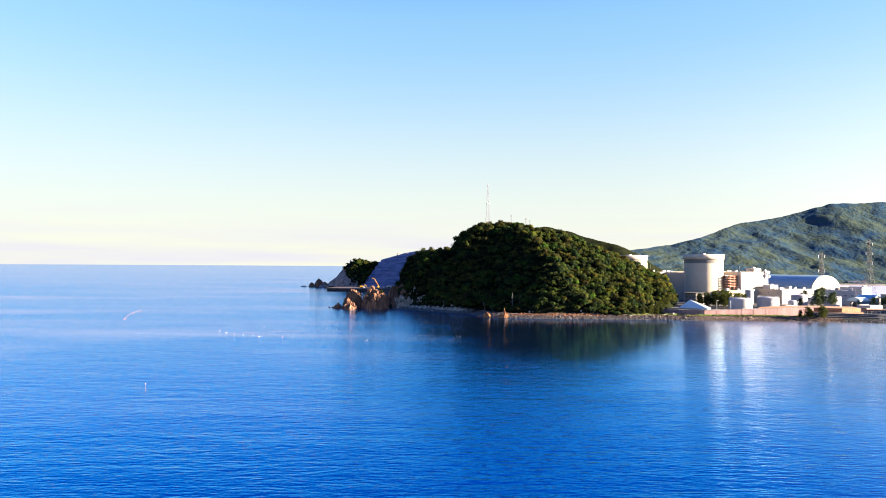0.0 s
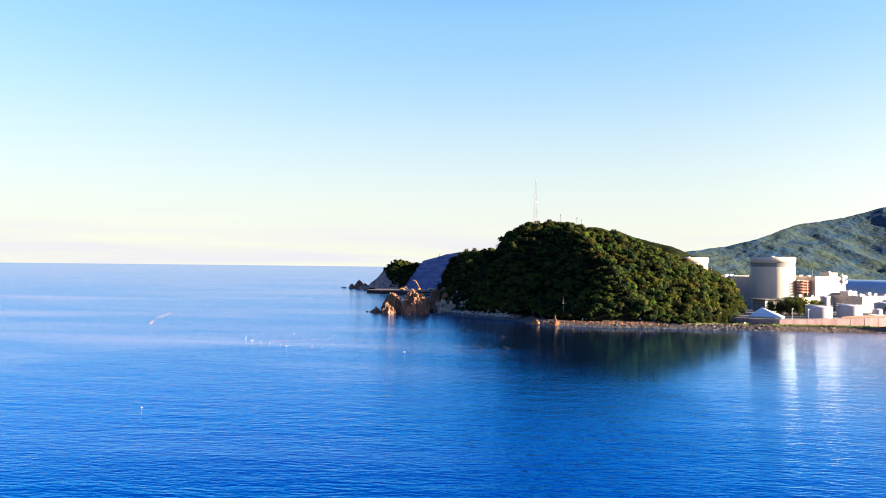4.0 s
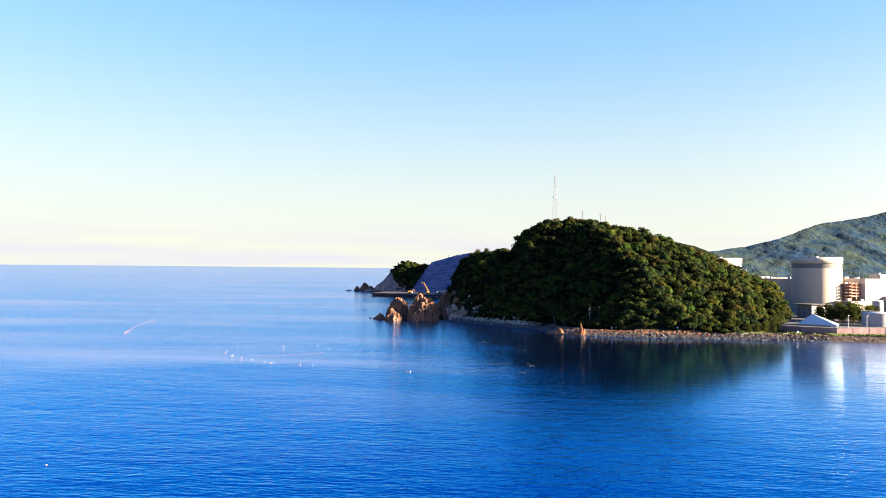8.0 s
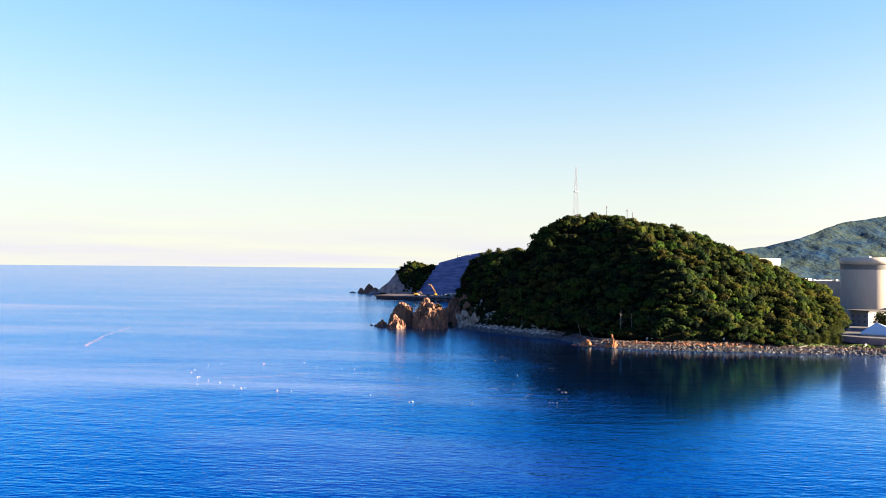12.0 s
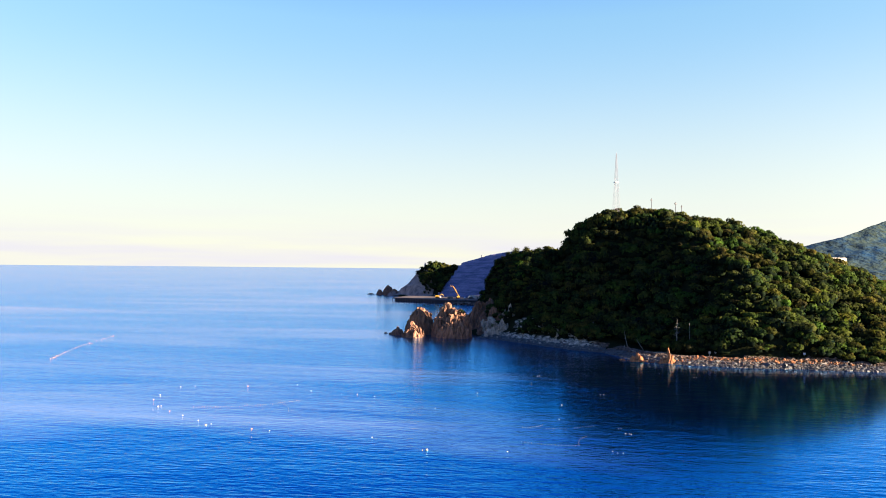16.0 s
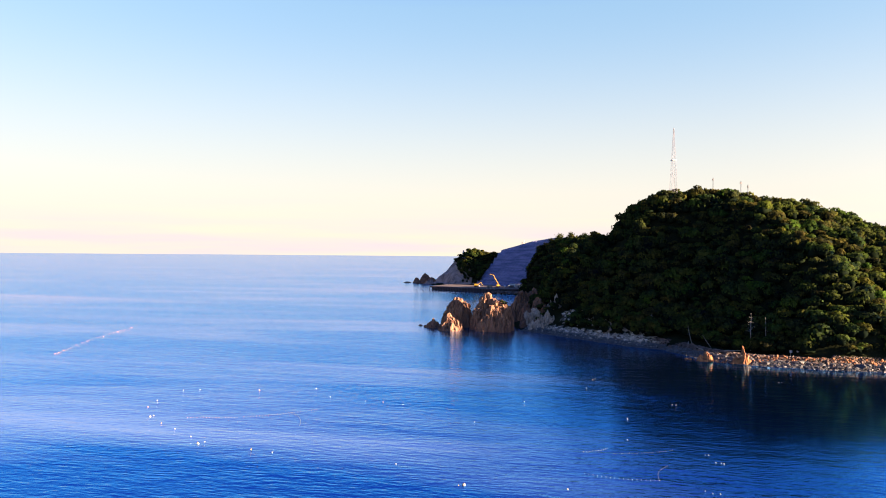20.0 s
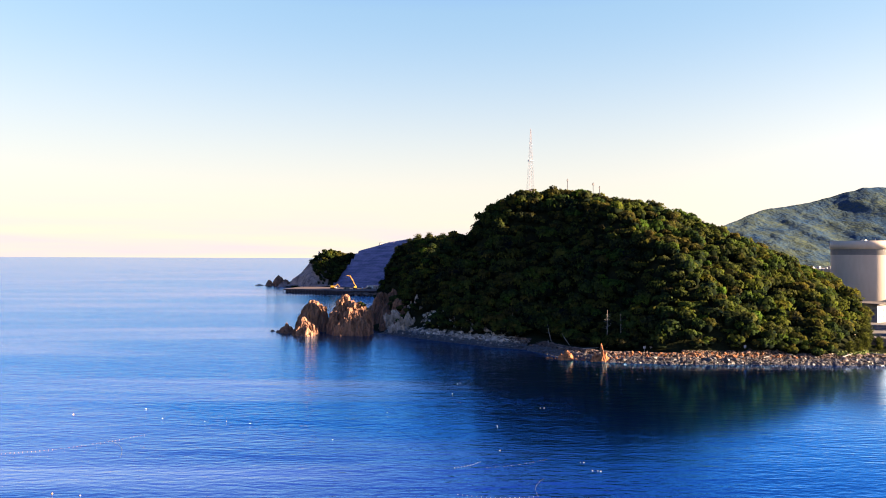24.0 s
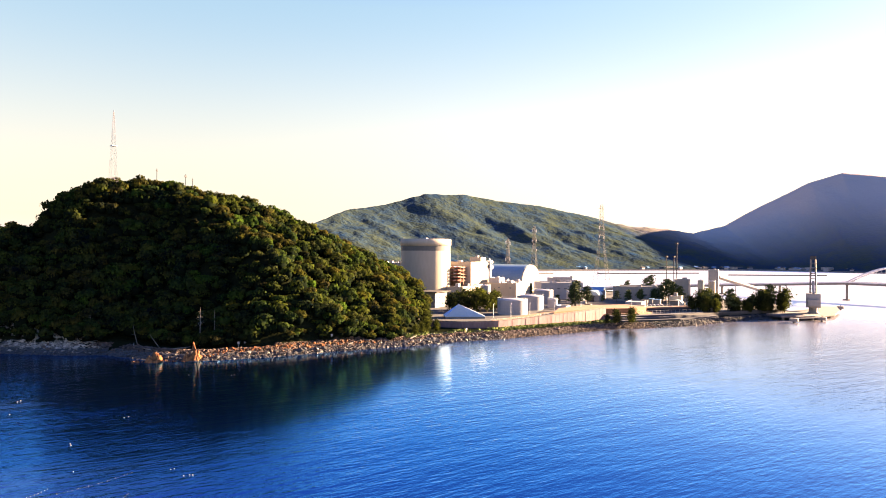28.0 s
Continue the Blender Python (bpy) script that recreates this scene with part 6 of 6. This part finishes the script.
for x, y in ((376, 463), (390, 452.5), (402, 452.5), (412, 453), (428, 459), (442, 464), (458, 472), (472, 480), (438, 477), (456, 482), (405, 473), (418, 474), (380, 470)):
    p = part("pile", beam(bmesh.new(), (0, 0, -3), (0, 0, 1.69), 0.7, 10), "concrete", t)
    p.location = (x, y, 0)
for x, y in ((364, 450), (386, 445), (488, 482)):
    t = thing("mooring_dolphin", pose(x, y, 0, 0, 0, 20), "square concrete mooring dolphin in the water", "mooring dolphin", "mooring dolphins")
    part("block", boxm(-2.2, 2.2, -2.2, 2.2, 0.8, 2.6, bevel=0.15), "concrete", t)
    part("pile", beam(bmesh.new(), (-1.2, 0, -3), (-1.2, 0, 0.79), 0.6, 8), "dark_steel", t)
    part("pile", beam(bmesh.new(), (1.2, 0, -3), (1.2, 0, 0.79), 0.6, 8), "dark_steel", t)
    part("bollard", lathe([(0.3, 2.61), (0.25, 3.0), (0.4, 3.2), (0.01, 3.3)], 10), "dark_steel", t)

t = thing("catwalk", pose(364, 450, 2.6, 0, 0, -12.8), "narrow steel catwalk between two mooring dolphins", "catwalk")
part("deck", boxm(2.3, 20.2, -0.6, 0.6, -0.5, 0, bevel=0.03), "concrete", t)
for s in (-0.55, 0.55):
    part("handrail", beam(bmesh.new(), (2.3, s, 1.0), (20.2, s, 1.0), 0.05, 4), "steel", t)
    for k in range(7):
        part("post", beam(bmesh.new(), (2.5 + 2.9 * k, s, 0), (2.5 + 2.9 * k, s, 1.0), 0.04, 4), "steel", t)

t = thing("ship_loader", pose(403.5, 459, 2.9, 0, 0, 28), "tall grey ship loader with a raised boom", "ship loader")
part("machine_house", boxm(-5.5, 4.5, -4, 4, 4.0, 12.5, bevel=0.15), "wall_grey", t)
part("pedestal", lathe([(3.4, 0), (3.4, 0.6), (2.6, 0.9), (2.4, 3.99)], 20), "wall_grey", t)
for sx, sy in ((0.6, -1.7), (0.6, 1.7), (3.4, -1.7), (3.4, 1.7)):
    part("boom_leg", beam(bmesh.new(), (sx, sy, 12.5), (sx + 1.2, sy * 0.7, 35), 0.5, 4), "band", t)
for k in range(7):
    zz = 15 + k * 3.2
    e = (zz - 12.5) / 22.5
    part("crossbeam", boxm(0.6 + 1.2 * e - 0.2, 3.4 + 1.2 * e + 0.2, -1.7, 1.7, zz, zz + 0.4), "pylon_grey", t)
part("head", boxm(1.2, 5.0, -1.6, 1.6, 33.6, 36.0, bevel=0.2), "dark_steel", t)
part("stair_tower", boxm(6.0, 8.0, -1.5, 1.5, 0, 13), "steel", t)
part("counterweight", boxm(-7.5, -5.6, -3, 3, 5, 9, bevel=0.1), "wall_grey", t)
part("chute", beam(bmesh.new(), (-5, 0, 12.5), (0.2, 0, 20), 0.8, 6), "wall_grey", t)
t = thing("hopper", pose(428, 470, 2.9), "funnel-shaped steel hopper on the jetty", "hopper")
part("funnel", lathe([(0.6, 2.2), (3.4, 5.4), (3.5, 5.8), (3.2, 5.8), (0.01, 2.6)], 20), "wall_grey", t)
for a in (0.8, 2.4, 3.9, 5.5):
    part("leg", beam(bmesh.new(), (2.4 * math.cos(a), 2.4 * math.sin(a), 0), (2.0 * math.cos(a), 2.0 * math.sin(a), 3.9), 0.2, 5), "steel", t)
t = thing("conveyor", pose(0, 0, 0), "long inclined grey conveyor gallery", "conveyor")
part("gallery", beam(bmesh.new(), (446, 552, 22), (500, 542, 9), 1.6, 4), "wall_grey", t)
part("support", beam(bmesh.new(), (470, 553, 2), (470, 553, 15), 0.4, 5), "steel", t)
ob = part("jetty_arm", slab([(488, 548), (502, 536), (512, 546), (498, 558)], -2, 4), "concrete")
tagged(ob, "small concrete island carrying the conveyor's end", "pier", kind="structure")

# ---------------------------------------------------------------- bridge over the bay mouth
t = thing("road_bridge", pose(0, 0, 0), "long pale road bridge with a tied arch", "bridge")
SPANS = [(470, 700, 6), (540, 682, 8), (594, 645, 9.5), (606, 592, 12), (603, 530, 15.5), (596, 440, 15.5), (590, 380, 12.5), (588, 310, 10), (588, 240, 8), (590, 160, 6)]
for (ax, ay, az), (bx, by, bz) in zip(SPANS, SPANS[1:]):
    d = Vector((bx - ax, by - ay, 0))
    n, a = d.length, math.atan2(by - ay, bx - ax)
    m = Matrix.Translation((ax, ay, az)) @ Matrix.Rotation(a, 4, "Z") @ Matrix.Rotation(-math.atan2(bz - az, n), 4, "Y")
    p = part("deck", boxm(0, n, -4.5, 4.5, -1.8, 0, bevel=0.05), "concrete", t)
    p.matrix_local = m
    for s in (-4.4, 4.25):
        p = part("parapet", boxm(0, n, s, s + 0.15, 0.004, 1.1), "white_steel", t)
        p.matrix_local = m
for x, y, z in SPANS[1:-1]:
    p = part("pier", boxm(-0.7, 0.7, -1.0, 1.0, -3, z - 1.85, bevel=0.1), "concrete", t)
    p.matrix_local = pose(x, y, 0, 0, 0, 10)
    p = part("pile_cap", boxm(-2.2, 2.2, -3.0, 3.0, -1, 1.0, bevel=0.1), "concrete", t)
    p.matrix_local = pose(x, y, 0, 0, 0, 10)
for s in (-4.3, 4.3):
    bm, last = bmesh.new(), None
    for k in range(17):
        u = k / 16
        q = Vector((603 - 7 * u + s, 530 - 90 * u, 15.5 + 15 * math.sin(math.pi * u)))
        if last is not None:
            beam(bm, last, q, 0.6, 4)
        last = q
    part("arch", bm, "white_steel", t)
    for k in range(1, 12):
        u = k / 12
        part("hanger", beam(bmesh.new(), (603 - 7 * u + s, 530 - 90 * u, 15.5), (603 - 7 * u + s, 530 - 90 * u, 15.5 + 15 * math.sin(math.pi * u)), 0.1, 4), "white_steel", t)

# ---------------------------------------------------------------- town along the far shore
for k in range(64):
    u = 0.10 + 0.62 * rs.uniform(0, 1)
    f = np.array(FOOT, float)
    kk = np.linspace(0, 1, len(f))
    x, y = float(np.interp(u, kk, f[:, 0])), float(np.interp(u, kk, f[:, 1]))
    s_ = np.array(SKYLINE, float)
    gx, gy = float(np.interp(u, kk, s_[:, 0])) - x, float(np.interp(u, kk, s_[:, 1])) - y
    gl = math.hypot(gx, gy)
    o = rs.uniform(6, 46)
    x, y = x + gx / gl * o, y + gy / gl * o
    big = rs.uniform() < 0.16
    w, d, h = (rs.uniform(16, 34), rs.uniform(9, 14), rs.uniform(3.5, 7)) if big else (rs.uniform(8, 13), rs.uniform(7, 10), rs.uniform(2.6, 4.2))
    t = thing("far_building" if big else "far_house", pose(x, y, 2, 0, 0, rs.uniform(-25, 25)), "long pale building on the far shore" if big else "small house with a tiled roof on the far shore", "building" if big else "house", "town across the bay")
    part("wall", boxm(-w / 2, w / 2, -d / 2, d / 2, -2, h + 2), rs.choice(["white", "cream", "wall_grey"]), t)
    if big:
        part("roof", boxm(-w / 2 - 0.3, w / 2 + 0.3, -d / 2 - 0.3, d / 2 + 0.3, h + 2.004, h + 2.6), "wall_grey", t)
    else:
        rf = prism([(-d / 2 - 0.6, h + 2.004), (d / 2 + 0.6, h + 2.004), (0, h + 2 + d * 0.33)], -w / 2 - 0.5, w / 2 + 0.5)
        bmesh.ops.rotate(rf, cent=(0, 0, 0), matrix=Matrix.Rotation(math.pi / 2, 3, "Z"), verts=rf.verts)
        part("roof", rf, rs.choice(["roof_dark", "roof_blue", "roof_dark"]), t)
    for j in range(3):
        part("window", boxm(-w * 0.35 + j * w * 0.3, -w * 0.35 + j * w * 0.3 + w * 0.14, -d / 2 - 0.08, -d / 2 - 0.004, h * 0.35 + 2, h * 0.35 + 3.6), "glass", t)

fx = np.array(FOOT, float)
low = fx + (np.array(SKYLINE, float)[:, :2] - fx) * 0.06
ob = part("shore_road", slab([tuple(p) for p in fx[1:-1]] + [tuple(p) for p in low[1:-1][::-1]], -2, 3.2), "concrete")
tagged(ob, "pale concrete shore strip below the far town", "shore", kind="structure")
for a, b in (((1010, 1190), (1240, 1120)), ((1180, 1010), (1330, 900)), ((820, 1250), (930, 1240))):
    d = Vector((b[0] - a[0], b[1] - a[1], 0))
    n = Vector((-d.y, d.x, 0)).normalized() * 4
    ob = part("breakwater", slab([(a[0] - n.x, a[1] - n.y), (b[0] - n.x, b[1] - n.y), (b[0] + n.x, b[1] + n.y), (a[0] + n.x, a[1] + n.y)], -2, 2.2), "concrete")
    tagged(ob, "long low grey breakwater in the bay", "breakwater", "bay breakwaters", "structure")


# ---------------------------------------------------------------- floats on the water
def float_ball(x, y, r, material, label):
    t = thing("net_float", pose(x, y, 0, rs.uniform(-12, 12), rs.uniform(-12, 12), rs.uniform(0, 360)), label, "net float", "net floats")
    part("ball", lathe([(0.01, -r * 0.6), (r * 0.7, -r * 0.35), (r, r * 0.15), (r * 0.85, r * 0.65), (r * 0.45, r * 0.95), (0.01, r)], 14), material, t)
    part("lug", boxm(-r * 0.2, r * 0.2, -r * 0.08, r * 0.08, r * 0.9, r * 1.35), "dark_steel", t)


ORANGE_SET = [(-124, 375), (-118, 369), (-112, 365), (-105, 360), (-101, 356), (-100, 357), (-88, 354), (-83, 353), (-133, 390), (-131, 383), (-134, 404), (-130, 406), (-113, 409)]
PALE_SET = [(-98, 415), (-90, 405), (-79, 402), (-74, 402), (-68, 400), (-47, 386), (-57, 351), (-43.5, 342), (-37, 411)]
WHITE_SET = [(-17, 450), (-17.8, 449), (-20, 434), (2, 416), (3, 416), (-11, 398), (-11, 396.6), (-12.5, 378), (2, 370), (2.6, 370), (3, 365), (4, 365), (4.4, 364.6), (-2, 348), (-1, 347), (0.2, 347), (-25, 344), (29, 465), (41, 457.5), (40, 457)]
LINE_SET = [(-221, 458), (-224, 464), (-220, 455), (-234, 490), (-238, 506), (-243, 523), (-249, 542), (-97, 216)]
for x, y in ORANGE_SET:
    float_ball(x, y, rs.uniform(0.11, 0.17), "orange" if rs.uniform() < 0.45 else "float_white", "sun-faded orange and white net float on the sea")
float_ball(-100.6, 355.4, 0.26, "float_white", "large sun-faded white net float on the sea")
float_ball(-124.3, 374, 0.24, "float_white", "large sun-faded white net float on the sea")
for x, y in PALE_SET:
    float_ball(x, y, rs.uniform(0.10, 0.16), "float_white" if rs.uniform() < 0.7 else "orange", "small pale net float on the sea")
float_ball(-42.6, 342.3, 0.33, "float_white", "large white net float on the sea")
for x, y in WHITE_SET:
    float_ball(x, y, rs.uniform(0.11, 0.17), "float_white", "white net float on the dark water by the hill")
for x, y in LINE_SET:
    float_ball(x, y, rs.uniform(0.12, 0.18), "orange", "orange net float along a net line")


def float_line(name, a, b, sag, n, r, material, label):
    """A string of small corks on a rope between two places."""
    t = thing(name, pose(0, 0, 0), label, "float line", "float lines")
    a, b = Vector((*a, 0.0)), Vector((*b, 0.0))
    side = Vector((-(b - a).y, (b - a).x, 0)).normalized()
    pts = [a.lerp(b, k / (n - 1)) + side * sag * math.sin(math.pi * k / (n - 1)) for k in range(n)]
    rope = bmesh.new()
    for p, q in zip(pts, pts[1:]):
        beam(rope, p, q, 0.008, 3)
    part("rope", rope, "rope", t)
    cork = lathe([(0.01, -r), (r * 0.9, -r * 0.5), (r, 0.1), (r * 0.7, r * 0.7), (0.01, r)], 8)
    first = part("cork", cork, material, t)
    first.location = pts[0]
    for p in pts[1:]:
        o = first.copy()
        scene.collection.objects.link(o)
        o.location = p


float_line("float_line", (-22, 367), (-17, 370.5), -0.5, 10, 0.05, "float_white", "short string of white corks on the water")
float_line("float_line", (-22, 353), (-9, 352), -1.0, 18, 0.05, "float_white", "string of white corks on the water")
float_line("float_line", (-9, 352.5), (-6.5, 361), 0.8, 14, 0.045, "rope", "string of dull corks on the water")
float_line("float_line", (-16, 367), (-4, 372), -0.6, 9, 0.03, "float_white", "string of dull corks on the water")
float_line("float_line", (-219, 455), (-249, 542), 3, 60, 0.035, "orange", "long line of orange net floats")
float_line("float_line", (-249, 542), (-330, 585), 4, 40, 0.05, "rope", "long line of dull net floats")
float_line("float_line", (-115, 375), (-88, 390), -3, 44, 0.022, "orange", "wavy line of orange corks")
float_line("float_line", (-97, 388), (-86, 374), 2, 18, 0.05, "rope", "wavy line of dull corks")
t = thing("small_boat", pose(-330, 2000, 0, 0, 0, 60), "small white boat far out at sea", "boat")
part("hull", prism([(-9, 0.2), (-8, -0.8), (7, -0.8), (10, 1.8), (-9, 1.4)], -1.8, 1.8), "white", t)
part("cabin", boxm(-4, 1, -1.3, 1.3, 1.3, 4.2, bevel=0.2), "white", t)
